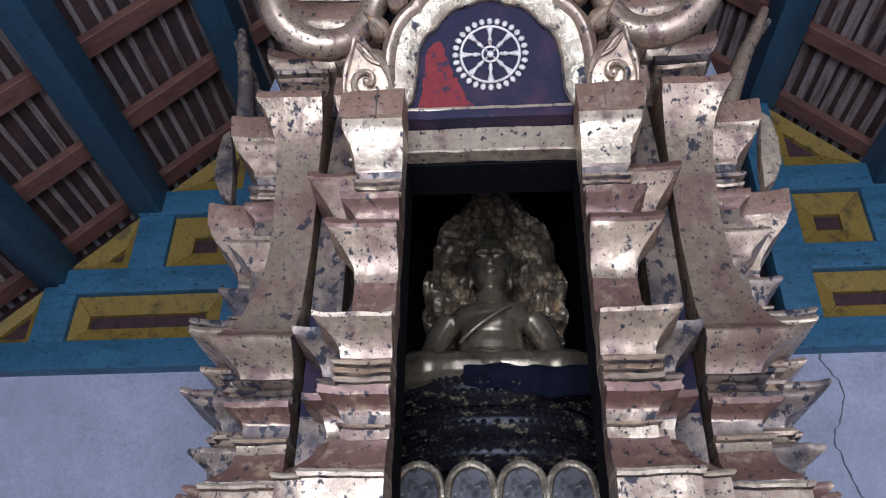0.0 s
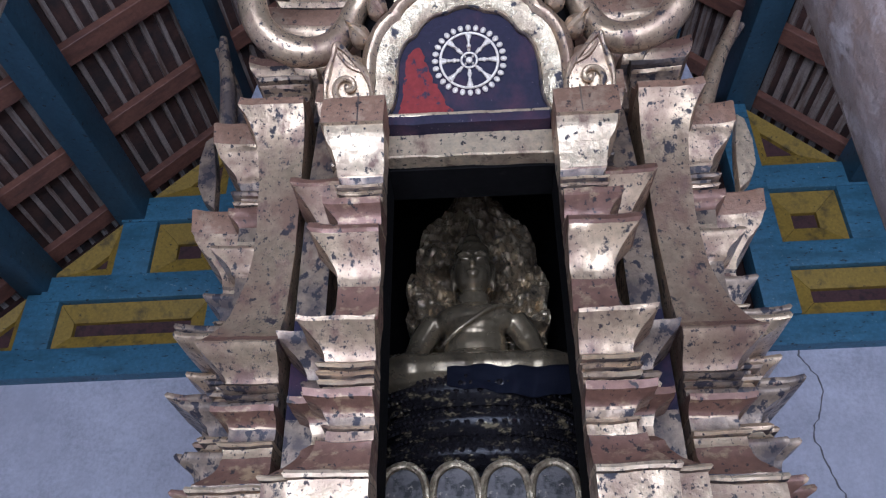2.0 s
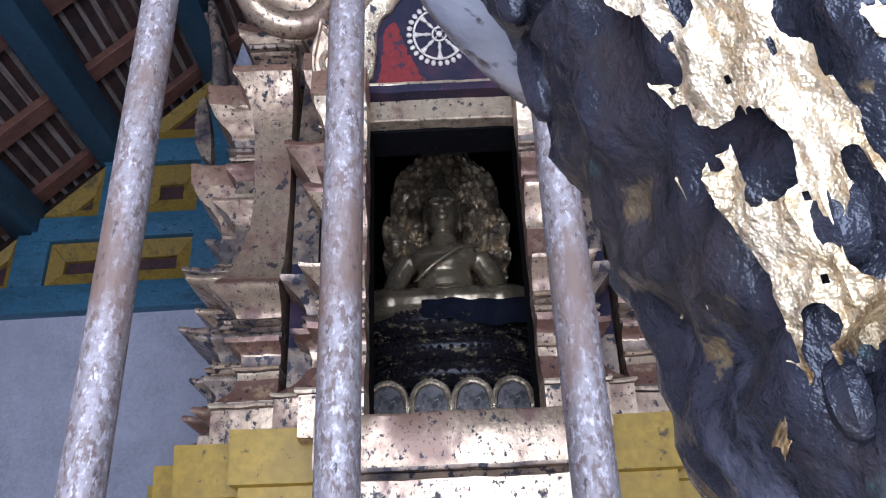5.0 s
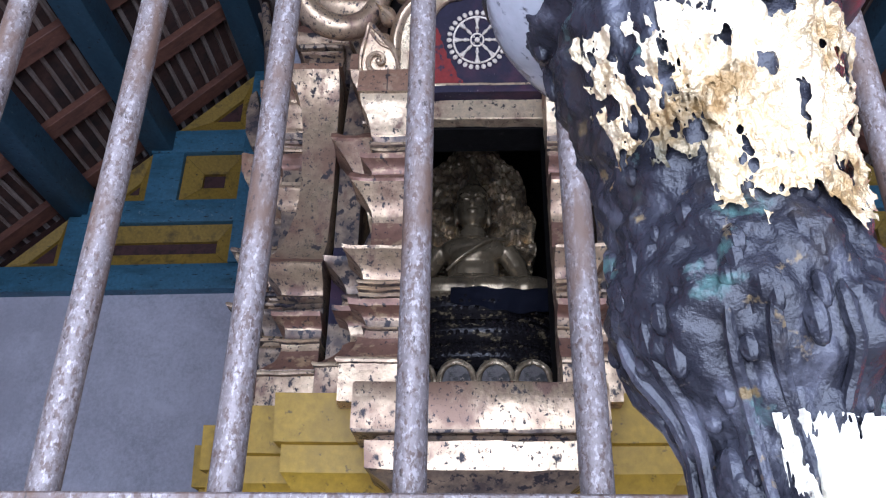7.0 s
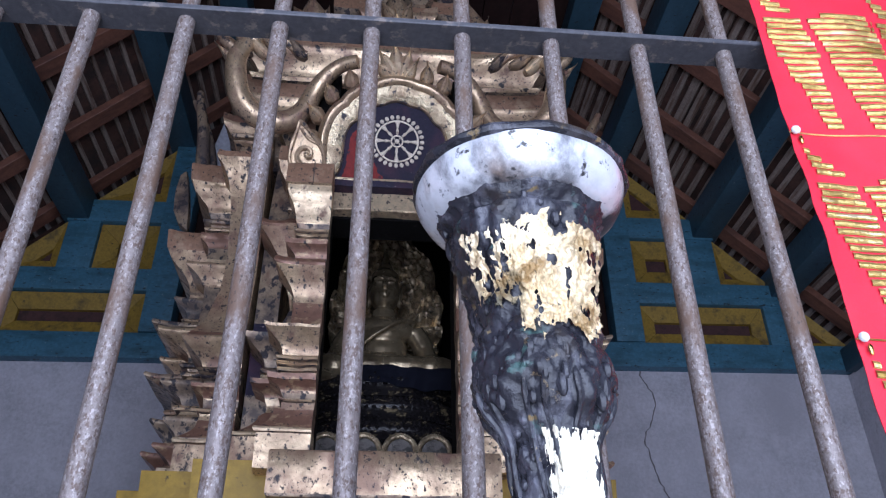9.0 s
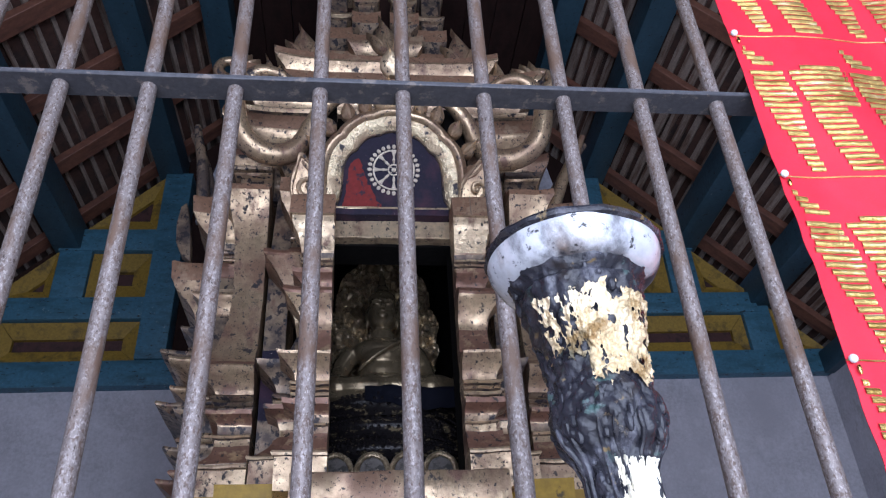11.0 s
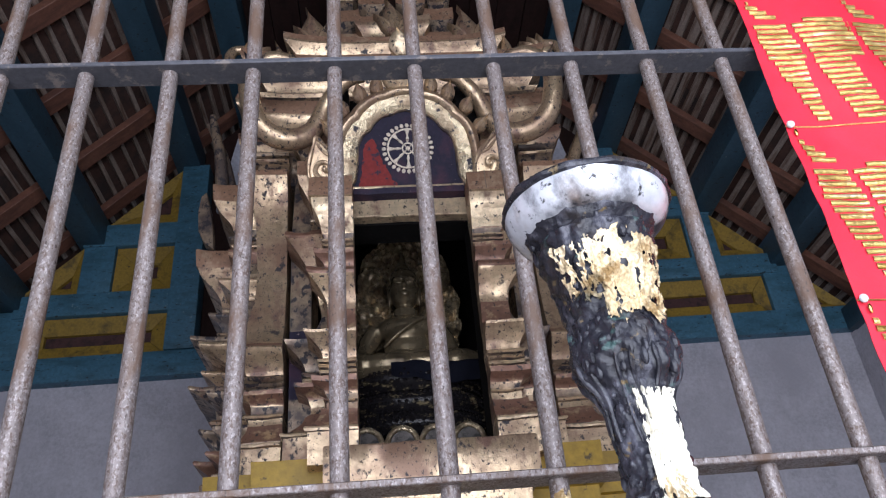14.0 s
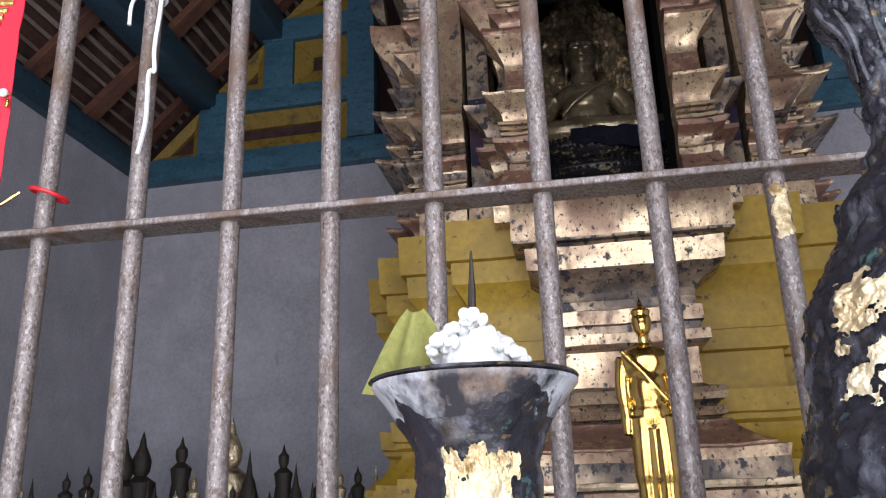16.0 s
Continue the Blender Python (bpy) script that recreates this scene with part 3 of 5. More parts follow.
# inner of the two side piers, with a square cap above and a wide flare below
pier = ([(2.19, .03, 1), (2.30, .03, 1)] + lip(2.36, .05, 3) + lip(2.45, .035) + rib(2.49, 2.51, .0, 0, .014) + lip(2.57, .06) + rib(2.61, 2.63, .0, 1, .014) + rib(2.64, 2.66, .004, 1, .016) + lip(2.745, .098, 0, .065)
        + [(2.79, -.010, 1), (2.90, -.014, 1), (2.955, -.010, 0)] + lip(3.022, .052, 0, .06) + [(3.07, -.002, 1), (3.105, .0, 1)] + arc(3.115, .0, 3.15, .030, 3, 5) + [(3.172, .032, 3), (3.176, .012, 1)]
        + rib(3.185, 3.203, .006, 0, .014) + rib(3.215, 3.235, .010, 1, .018) + [(3.255, .012, 1)] + arc(3.262, .018, 3.33, .062, 0, 6) + arc(3.33, .062, 3.372, .084, 0, 4, "ovolo") + [(3.376, .09, 4), (3.448, .096, 4), (3.454, .09, 4), (3.458, .0, 1), (3.50, -.02, 1)])
# outer pier, lower and further back, its edges close above one another
spikes = ([(2.19, .03, 1), (2.31, .03, 1)] + lip(2.375, .050, 3) + rib(2.41, 2.43, .0, 1, .012) + lip(2.49, .045) + rib(2.53, 2.55, .0, 0, .012) + lip(2.645, .085, 1, .06) + lip(2.715, .05, 0) + rib(2.755, 2.775, .0, 1, .014)
          + lip(2.842, .094, 1, .055) + rib(2.885, 2.90, .0, 0, .012) + lip(2.960, .042, 1) + [(3.0, .0, 1)] + arc(3.01, .004, 3.09, .045, 0, 6) + arc(3.09, .045, 3.155, .09, 0, 5, "ovolo") + [(3.16, .096, 4), (3.232, .102, 4), (3.238, .095, 4), (3.242, .0, 1), (3.27, -.02, 1)])
for s in (-1, 1):
    sp("side_pier", moulded((0.50, 0.665, 1.768, 2.9), pier, (0, 1, .6, 0), 0.1, s=s, seed=8 + s, n=12))
    sp("outer_pier", moulded((0.55, 0.736, 1.918, 2.9), spikes, (0, 1, .6, 0), 0.14, s=s, seed=18 + s, n=12))

# body round the niche, with its dark chamber
for s in (-1, 1):
    sp("niche_wall", bx(min(s * .40, s * .62), max(s * .40, s * .62), 1.802, 2.85, 2.19, 3.858), NICHE, "niche wall with its deep shade put into a near-black colour")
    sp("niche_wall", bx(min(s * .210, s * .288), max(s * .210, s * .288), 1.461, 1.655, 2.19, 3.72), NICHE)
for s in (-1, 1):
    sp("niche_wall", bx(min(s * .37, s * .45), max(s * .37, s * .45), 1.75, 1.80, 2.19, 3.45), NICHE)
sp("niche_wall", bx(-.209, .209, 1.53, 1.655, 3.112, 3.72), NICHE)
sp("niche_wall", bx(-.62, .62, 2.852, 2.95, 2.19, 3.858), NICHE, "niche wall with its deep shade put into a near-black colour")
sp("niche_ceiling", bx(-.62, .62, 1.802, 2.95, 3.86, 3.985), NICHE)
# lintel and the ledge under the tympanum
sp("lintel", moulded((-.209, .209, 1.482, 1.525), [(3.116, 0, 2), (3.120, .004, 2), (3.186, .004, 2)], (0, 0, 1, 0), 0, n=10), M, "cream gilded lintel")
sp("ledge", moulded((-.201, .201, 1.44, 1.526), [(3.188, .0, 5), (3.196, .004, 5), (3.205, .012, 2), (3.214, .012, 2), (3.22, .0, 5)], (0, 0, 1, 0), 0, n=14), M, "purple ledge with a gilt lip")
# wide front slab and the gilded front of the base
slabp = [(2.095, -.004, 1), (2.102, .0, 0), (2.208, .0, 0), (2.214, -.004, 0)]
sp("sill_slab", moulded((-.298, .298, 1.262, 1.70), slabp, (1, 1, 1, 0), 0, n=16, wob=.003), M, "cream gilded sill slab with dark chips")
centre = ([(1.20, .165, 0), (1.43, .16, 0)] + rib(1.435, 1.455, .155, 2) + [(1.50, .15, 0), (1.525, .155, 0), (1.53, .13, 3)] + arc(1.535, .13, 1.60, .05, 3, 6, "ovolo") + [(1.605, .03, 1)] + rib(1.61, 1.635, .03, 0, .012) + [(1.64, .02, 1)] + rib(1.65, 1.685, .035, 0, .012)
          + [(1.69, .012, 1), (1.70, .0, 0), (1.795, .0, 0), (1.80, .02, 1), (1.81, .03, 0), (1.838, .03, 0), (1.842, .012, 1), (1.862, .012, 1), (1.866, .022, 0), (1.905, .022, 0), (1.91, .008, 1), (1.935, .006, 1)]
          + arc(1.94, .01, 2.006, .075, 1, 6) + [(2.010, .082, 0), (2.074, .086, 0), (2.079, .07, 1), (2.093, .06, 1)])
sp("base_front", moulded((-.175, .175, 1.345, 1.66), centre, (1, 1, 1, 0), 0.1, n=14, wob=.003), M, "gilded base front flaked to dark primer")
YB = [YELLOW]
yel = ([(1.20, .10, 0), (1.50, .10, 0)] + arc(1.505, .09, 1.60, .03, 0, 5, "ovolo") + [(1.61, .045, 0), (1.625, .045, 0), (1.63, .055, 0), (1.69, .06, 0), (1.695, .0, 0), (1.80, .0, 0), (1.805, .02, 0), (1.86, .025, 0), (1.865, .01, 0), (1.915, .012, 0)]
       + arc(1.92, .012, 2.03, .06, 0, 6) + [(2.035, .065, 0), (2.102, .068, 0), (2.106, .085, 0), (2.228, .09, 0)])
for s in (-1, 1):
    for i, (xx, yy) in enumerate(((0.425, 1.50), (0.575, 1.575), (0.68, 1.74), (0.765, 1.94))):
        cut = [(z - .012 * i if 1.3 < z else z, o, m) for z, o, m in yel]
        sp("base_step", moulded((0.16 + .1 * i, xx, yy, 2.95), cut, (0, 1, 1, 0), 0.05, s=s, n=8, wob=.0015, seed=i), YB, "yellow painted stepped base")
for s in (-1, 1):
    # floor of the tower under the side piers
    sp("base_top", bx(min(s * .2, s * .78), max(s * .2, s * .78), 1.72, 2.95, 2.12, 2.188), YB)

# pediment, leaning forward over the niche; its own x runs across, z up the leaning face


def arch(k, grow=0.0):
    """Half outline of the lobed arch from foot to top, widened by grow."""
    base = [(.200, 0.0), (.198, .03), (.183, .06), (.176, .10), (.174, .15), (.166, .195), (.148, .225), (.128, .238), (.110, .266), (.080, .290), (.048, .296), (.028, .306), (.0, .312)]
    pts = spline([(x, 0, z) for x, z in base], 3)
    out = []
    for i, p in enumerate(pts):
        a = pts[max(i - 1, 0)]
        b = pts[min(i + 1, len(pts) - 1)]
        d = (b - a).normalized()
        nrm = Vector((d.z, 0, -d.x))
        if nrm.x < -0.2:
            nrm = -nrm
        out.append((max(p.x + nrm.x * grow, 0.0), p.z + nrm.z * grow))
    return [(x * k, z) for x, z in out]


def whole(grow=0.0):
    r = arch(1, grow)
    return r + [(-x, z) for x, z in r[-2::-1]]


ped = part("pediment", flat(whole(0.004), 0.0, 0.05), NAVY, shrine, "navy and red lacquered tympanum leaning forward")
ped.location = (0, 1.472 - 1.3, 3.205 - 1.2)
ped.rotation_euler = (radians(22), 0, 0)


def pp(name, bm, m, label=""):
    return part(name, bm, m, ped, label)


# red corner of the tympanum
redp = [(-.185, .008), (-.04, .008), (-.052, .05), (-.078, .10), (-.102, .15), (-.122, .205), (-.150, .19), (-.164, .13), (-.172, .07)]
pp("red_field", flat([(p.x + .008 * noise.fractal(p * 60, .8, 2.1, 4), max(.006, p.z + .008 * noise.fractal(p * 57 + Vector((4, 4, 4)), .8, 2.1, 4))) for p in spline([(x, 0, z) for x, z in redp + redp[:1]], 9)[:-1]], -0.003, 0.0025), RED_LACQUER, "worn red lacquer field")


def band(o0, o1, y0, y1, puff=0.0, steps=5):
    """A moulded band that follows the arch from offset o0 to o1."""
    bm = bmesh.new()
    rows = []
    for j in range(steps + 1):
        t = j / steps
        w = whole(o0 + (o1 - o0) * t)
        y = y0 + (y1 - y0) * t - puff * math.sin(math.pi * t)
        rows.append([bm.verts.new((x + noise.noise(Vector((x, z, j)) * 30) * .002, y + noise.noise(Vector((x, z, 9)) * 25) * .003, z + noise.noise(Vector((z, x, j)) * 30) * .002)) for x, z in w])
    for back in (rows[-1], rows[0]):
        rows_b = [bm.verts.new((v.co.x, 0.05, v.co.z)) for v in back]
        if back is rows[-1]:
            rows.append(rows_b)
        else:
            rows.insert(0, rows_b)
    for a, b in zip(rows, rows[1:]):
        for k in range(len(a) - 1):
            bm.faces.new((a[k], a[k + 1], b[k + 1], b[k]))
    return bm


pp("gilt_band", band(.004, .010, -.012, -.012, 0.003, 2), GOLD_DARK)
pp("gilt_band", band(.011, .060, -.008, -.026, .006), BAND, "bright flaking gilt arch band")
pp("arch_roll", band(.061, .100, -.028, -.018, .018, 6), GOLD)

# spoked wheel in low relief
wh = bmesh.new()
wc, wy = (0.004, .172), -.004


def dot(x, z, rx, rz, d=.005, ang=0):
    blob(wh, (x, wy, z), (rx, d, rz), 10, Matrix.Rotation(-ang, 4, "Y"))


def ringc(r, w):
    tube(wh, [(wc[0] + r * math.cos(a * math.pi / 24), wy, wc[1] + r * math.sin(a * math.pi / 24)) for a in range(49)], w, 6)


ringc(.074, .0035)
ringc(.020, .003)
for k in range(28):
    a = 2 * math.pi * k / 28
    dot(wc[0] + .088 * math.cos(a), wc[1] + .088 * math.sin(a), .0088, .0072, .005, a)
for k in range(8):
    a = 2 * math.pi * k / 8 + math.pi / 8 * 0
    for r0, w in ((.030, .0045), (.038, .006), (.045, .0036), (.053, .0045), (.061, .0065), (.068, .0085)):
        dot(wc[0] + r0 * math.cos(a), wc[1] + r0 * math.sin(a), .007, w, .005, a)
blob(wh, (wc[0], wy, wc[1]), (.009, .005, .009), 10)
for k in range(4):
    a = math.pi / 4 + math.pi / 2 * k
    dot(wc[0] + .0135 * math.cos(a), wc[1] + .0135 * math.sin(a), .003, .003, .004)
pp("wheel", wh, CREAM, "cream eight-spoked wheel relief with a beaded rim")


def leaf(bm, x, z, ang, ln, w, y=-.01, th=.02):
    """A pointed carved lobe that stands out from the arch at the angle ang."""
    ca, sa = math.cos(ang), math.sin(ang)
    n = 9
    rows = []
    for i in range(n):
        t = i / (n - 1)
        half = w * math.sin(math.pi * min(1, t * 1.12 + .10)) ** .8 * (1 - .25 * t) if i < n - 1 else .001
        bend = .18 * ln * t * t
        row = []
        for j in range(7):
            u = j / 3 - 1
            px, pz = t * ln, u * half + bend
            yy = y - th * (1 - u * u) * (0.5 + .5 * math.sin(math.pi * t)) + (.006 if j == 3 else 0)
            row.append(bm.verts.new((x + px * ca - pz * sa, yy, z + px * sa + pz * ca)))
        rows.append(row)
    back = [[bm.verts.new((v.co.x, y + .03, v.co.z)) for v in (r[0], r[-1])] for r in rows]
    for a, b in zip(rows, rows[1:]):
        for j in range(6):
            bm.faces.new((a[j], a[j + 1], b[j + 1], b[j]))
    for i in range(n - 1):
        bm.faces.new((rows[i][0], rows[i + 1][0], back[i + 1][0], back[i][0]))
        bm.faces.new((rows[i][-1], back[i][1], back[i + 1][1], rows[i + 1][-1]))
        bm.faces.new((back[i][0], back[i + 1][0], back[i + 1][1], back[i][1]))
    bm.faces.new(rows[0] + back[0][::-1])
    return bm


for s in (-1, 1):
    for x, z, a, ln, w in ((.262, .16, 15, .085, .030), (.255, .235, 35, .085, .030), (.215, .305, 52, .085, .030), (.155, .358, 66, .085, .030), (.098, .385, 78, .09, .028)):
        bm = bmesh.new()
        leaf(bm, x, z, radians(a), ln, w)
        if s < 0:
            bmesh.ops.scale(bm, verts=bm.verts[:], vec=(-1, 1, 1))
        pp("leaf_lobe", bm, GOLD)
    # leaf with a spiral at the foot of the arch
    edge = spline([(x, -.016, z) for x, z in ((.243, .0), (.240, .05), (.256, .105), (.288, .145), (.326, .185), (.338, .15), (.352, .10), (.356, .05), (.342, .0))], 5)
    bm = flat([(p.x, p.z) for p in edge], -.012, .03)
    tube(bm, edge, [.0075 + .002 * math.sin(i * .7) for i in range(len(edge))], 8)
    tube(bm, spline([(.300 + (.040 - .0029 * i) * math.cos(-1.9 + i * .62), -.018 - .0008 * i, .068 + (.040 - .0029 * i) * math.sin(-1.9 + i * .62)) for i in range(12)], 3), [.009 - .0001 * i for i in range(34)], 8)
    blob(bm, (.300, -.022, .068), (.010, .008, .010), 10)
    tube(bm, spline([(.268, -.016, .112), (.298, -.02, .128), (.322, -.018, .160)], 5), .005, 6)
    if s < 0:
        bmesh.ops.scale(bm, verts=bm.verts[:], vec=(-1, 1, 1))
    for v in bm.verts:
        v.co.y -= .045
        v.co.z += .020
    pp("curled_foot", bm, GOLD, "carved spiral at the foot of the arch")
# flame cluster at the top of the arch
for a, ln, w in ((90, .15, .035), (66, .13, .03), (114, .13, .03), (45, .10, .026), (135, .10, .026)):
    pp("flame", leaf(bmesh.new(), .02 * math.cos(radians(a)), .40, radians(a), ln, w, -.014), GOLD_SHEEN)
pp("crest_square", soften(leaf(bmesh.new(), 0, .53, radians(90), .13, .05, -.02), .001), GOLD_SHEEN)

# serpent bodies that loop at both sides of the pediment
for s in (-1, 1):
    P = [(.62, .70), (.66, .62), (.655, .52), (.63, .43), (.57, .365), (.49, .345), (.42, .37), (.375, .43), (.345, .50), (.30, .57), (.24, .62), (.17, .635)]
    bm = bmesh.new()
    pts = spline([(s * x * .87, 0.05 - .03 * math.sin(i * .6), z * .84 - .055) for i, (x, z) in enumerate(P)], 5)
    tube(bm, pts, [.026 + .016 * math.sin(math.pi * min(1, (i + 6) / len(pts))) for i in range(len(pts))], 12)
    P2 = [(.62, .70), (.56, .735), (.48, .72), (.42, .67), (.38, .66)]
    pts = spline([(s * x * .87, 0.05, z * .84 - .055) for x, z in P2], 5)
    tube(bm, pts, [.03 - .001 * i for i in range(len(pts))], 10)
    pp("serpent_body", bm, GOLD, "looping gilded serpent body")
    for k, (x, z, a, ln, w) in enumerate(((.44, .60, 20, .12, .022), (.50, .575, 38, .14, .024), (.57, .58, 50, .14, .022), (.61, .54, 30, .12, .02), (.36, .58, 40, .12, .022))):
        bm = leaf(bmesh.new(), x * .93, z * .92 - .05, radians(a), ln, w, 0.045)
        if s < 0:
            bmesh.ops.scale(bm, verts=bm.verts[:], vec=(-1, 1, 1))
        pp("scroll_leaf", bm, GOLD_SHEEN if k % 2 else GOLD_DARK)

# upper storeys of the tower
up1 = ([(3.40, .0, 1), (3.44, .0, 1)] + arc(3.45, .0, 3.50, .05, 1, 4) + [(3.515, .05, 1), (3.52, .01, 1), (3.55, .01, 0)] + arc(3.56, .01, 3.66, .09, 0, 6) + [(3.68, .10, 4), (3.75, .10, 4), (3.755, .04, 1), (3.79, .04, 1)] + rib(3.80, 3.83, .05, 0, .02)
       + arc(3.84, .05, 3.93, .12, 0, 5) + [(3.95, .125, 4), (3.99, .12, 4), (3.995, .0, 1)])
sp("upper_storey", moulded((-.50, .50, 1.66, 1.80), up1, (1, 1, 1, 0), 0.5, n=16), M)
for s in (-1, 1):
    sp("upper_pier", moulded((.335, .40, 1.575, 1.8), [(3.40, .0, 1), (3.42, .02, 0), (3.43, .0, 0)] + arc(3.44, .0, 3.50, .03, 0, 4) + [(3.51, .035, 4), (3.575, .035, 4), (3.58, .02, 4)], (1, 1, 1, 0), 0.2, s=s, n=6), M)
    sp("upper_pier", moulded((.47, .60, 1.70, 2.0), [(3.45, .0, 1)] + arc(3.50, .0, 3.60, .05, 0, 5) + [(3.62, .055, 3), (3.65, .055, 3), (3.655, .01, 1), (3.70, .01, 1)] + arc(3.71, .01, 3.80, .07, 0, 5) + [(3.82, .075, 4), (3.86, .07, 4)], (0, 1, 1, 0), 0.4, s=s, n=6), M)
up2 = [(3.99, .07, 1), (4.03, .07, 0), (4.035, .05, 1)] + rib(4.04, 4.07, .05, 1, .02) + arc(4.075, .05, 4.13, .09, 0, 4) + [(4.14, .09, 4), (4.17, .09, 4), (4.175, .0, 1), (4.22, -.02, 1)]
sp("upper_storey", moulded((-.38, .38, 1.70, 2.7), up2, (1, 1, 1, 1), 0.4, n=14), M)
up3 = [(4.18, .0, 1), (4.24, .0, 0)] + rib(4.25, 4.28, .0, 0, .02) + [(4.33, .0, 1)] + rib(4.34, 4.37, .0, 0, .025) + arc(4.38, .0, 4.46, .05, 0, 5) + [(4.48, .055, 4), (4.52, .05, 4), (4.525, -.02, 1), (4.6, -.02, 1), (4.62, .03, 4), (4.7, .03, 4), (4.71, -.05, 1), (4.95, -.12, 1)]
for xx, hw2, yy, dz in ((-.095, .045, 1.84, 0), (.095, .045, 1.84, 0), (-.235, .05, 1.90, -.05), (.235, .05, 1.90, -.05)):
    col3 = [(z + (dz if z > 4.3 else 0), o * .7, m) for z, o, m in up3[:-2]] + [(4.73 + dz, -.01, 1)] + rib(4.78 + dz, 4.82 + dz, .0, 0, .015) + [(4.95 + dz, -.01, 1)] + rib(4.99 + dz, 5.03 + dz, .0, 0, .02) + [(5.14 + dz, .03, 4), (5.20 + dz, .03, 4), (5.21 + dz, -.03, 1)]
    sp("upper_pier", moulded((xx - hw2, xx + hw2, yy, 2.5), col3, (1, 1, 1, 1), 0.3, n=8, seed=xx), M)
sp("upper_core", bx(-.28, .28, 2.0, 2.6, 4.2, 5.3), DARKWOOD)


def flame(name, x, y, z, h, w, m, lean=0.0, label="", thick=.03):
    bm = bmesh.new()
    leaf(bm, 0, 0, radians(90), h, w, 0, thick)
    leaf(bm, w * .25, h * .05, radians(62), h * .55, w * .5, -.006, thick * .8)
    leaf(bm, -w * .25, h * .05, radians(118), h * .55, w * .5, -.006, thick * .8)
    for v in bm.verts:
        v.co.x += lean * v.co.z
        v.co += Vector((x, y, z))
    return sp(name, bm, m, label)


for x, y, z, h, w in ((-.36, 1.66, 4.172, .24, .060), (.34, 1.66, 4.172, .24, .060), (0, 1.60, 4.172, .24, .055), (-.50, 1.62, 3.99, .17, .03), (.50, 1.62, 3.99, .20, .03)):
    flame("flame_finial", x, y, z, h, w, GOLD)
for s in (-1, 1):
    # curling serpent heads on the cornice ends
    bm = bmesh.new()
    tube(bm, spline([(s * .58, 1.66, 3.98), (s * .66, 1.62, 3.99), (s * .715, 1.60, 4.03), (s * .70, 1.60, 4.085), (s * .655, 1.60, 4.095)], 5), [.03 - .0006 * i for i in range(21)], 10)
    for k in range(5):
        lf = bmesh.new()
        leaf(lf, .655 - .02 * k, 4.085 - .006 * k, radians(100 + 22 * k), .075, .014, 0, .012)
        for v in lf.verts:
            v.co.x *= s
            v.co.y += 1.60
        me = bpy.data.meshes.new("tmp")
        lf.to_mesh(me)
        lf.free()
        bm.from_mesh(me)
    sp("serpent_head", bm, GOLD, "gilded serpent head with a curled crest")

# tall flame horns that rise beside the tower, and the dark back fins
# left horn and fin use the darker gilding, their shade put into colour
for s in (-1, 1):
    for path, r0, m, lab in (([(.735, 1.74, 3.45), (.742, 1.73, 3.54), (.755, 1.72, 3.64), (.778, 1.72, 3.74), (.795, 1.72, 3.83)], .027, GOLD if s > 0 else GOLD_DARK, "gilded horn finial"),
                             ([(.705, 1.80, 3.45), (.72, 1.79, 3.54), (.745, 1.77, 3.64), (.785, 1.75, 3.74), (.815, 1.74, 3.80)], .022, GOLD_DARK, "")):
        pts = spline([(s * (x + (.3 * (z - 3.62) if s > 0 else 0)), y, z) for x, y, z in path], 6)
        bm = bmesh.new()
        tube(bm, pts, [r0 * (1 - .55 * (i / (len(pts) - 1)) ** 2) for i in range(len(pts))], 10)
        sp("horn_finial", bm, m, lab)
    pts = [(.775, 3.236), (.815, 3.27), (.842, 3.33), (.850, 3.42), (.842, 3.50), (.822, 3.52), (.80, 3.43), (.785, 3.34)]
    bm = soften(flat([(s * x, z) for x, z in pts], 1.84, .05), .006)
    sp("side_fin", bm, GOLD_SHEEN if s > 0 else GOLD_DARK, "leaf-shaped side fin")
    bm = soften(flat([(s * .66, 3.49), (s * .80, 3.49), (s * .765, 3.68), (s * .725, 3.90), (s * .685, 3.7)], 1.93, .03), .003)
    sp("grey_board", bm, GREYSLAB, "grey pointed board")


# ---------------------------------------------------------------- inside the niche
def remeshed(ob, vox, smooth=6):
    md = ob.modifiers.new("blend", "REMESH")
    md.mode, md.voxel_size, md.use_smooth_shade = "VOXEL", vox, True
    sm = ob.modifiers.new("smooth", "SMOOTH")
    sm.factor, sm.iterations = 0.5, smooth
    return ob


# seated figure, one plain mesh
bm = bmesh.new()
Q = lambda rx=0, ry=0, rz=0: Euler([radians(a) for a in (rx, ry, rz)]).to_matrix().to_4x4()
blob(bm, (0, 0, .16), (.105, .080, .13), 20)
blob(bm, (0, -.01, .258), (.135, .074, .062), 20)
blob(bm, (0, -.035, .225), (.088, .056, .045), 16)
blob(bm, (0, .0, .05), (.16, .11, .07), 18)
tube(bm, [(0, .0, .28), (0, -.005, .36)], [.050, .046], 14)
for zz in (.318, .332, .346):
    tube(bm, [(.049 * math.cos(a * math.pi / 8), .049 * math.sin(a * math.pi / 8) - .004, zz) for a in range(17)], .005, 6)
blob(bm, (0, -.010, .452), (.067, .070, .098), 22)
blob(bm, (0, -.028, .415), (.056, .056, .058), 18)
blob(bm, (0, .002, .520), (.064, .066, .045), 16)
blob(bm, (0, .004, .565), (.036, .038, .035), 14)
tube(bm, [(0, 0, .59), (0, 0, .63), (0, 0, .68)], [.022, .015, .003], 10)
tube(bm, [(0, -.080, .470), (0, -.092, .445), (0, -.094, .432)], [.007, .010, .013], 8)
blob(bm, (0, -.086, .405), (.024, .010, .006), 10)
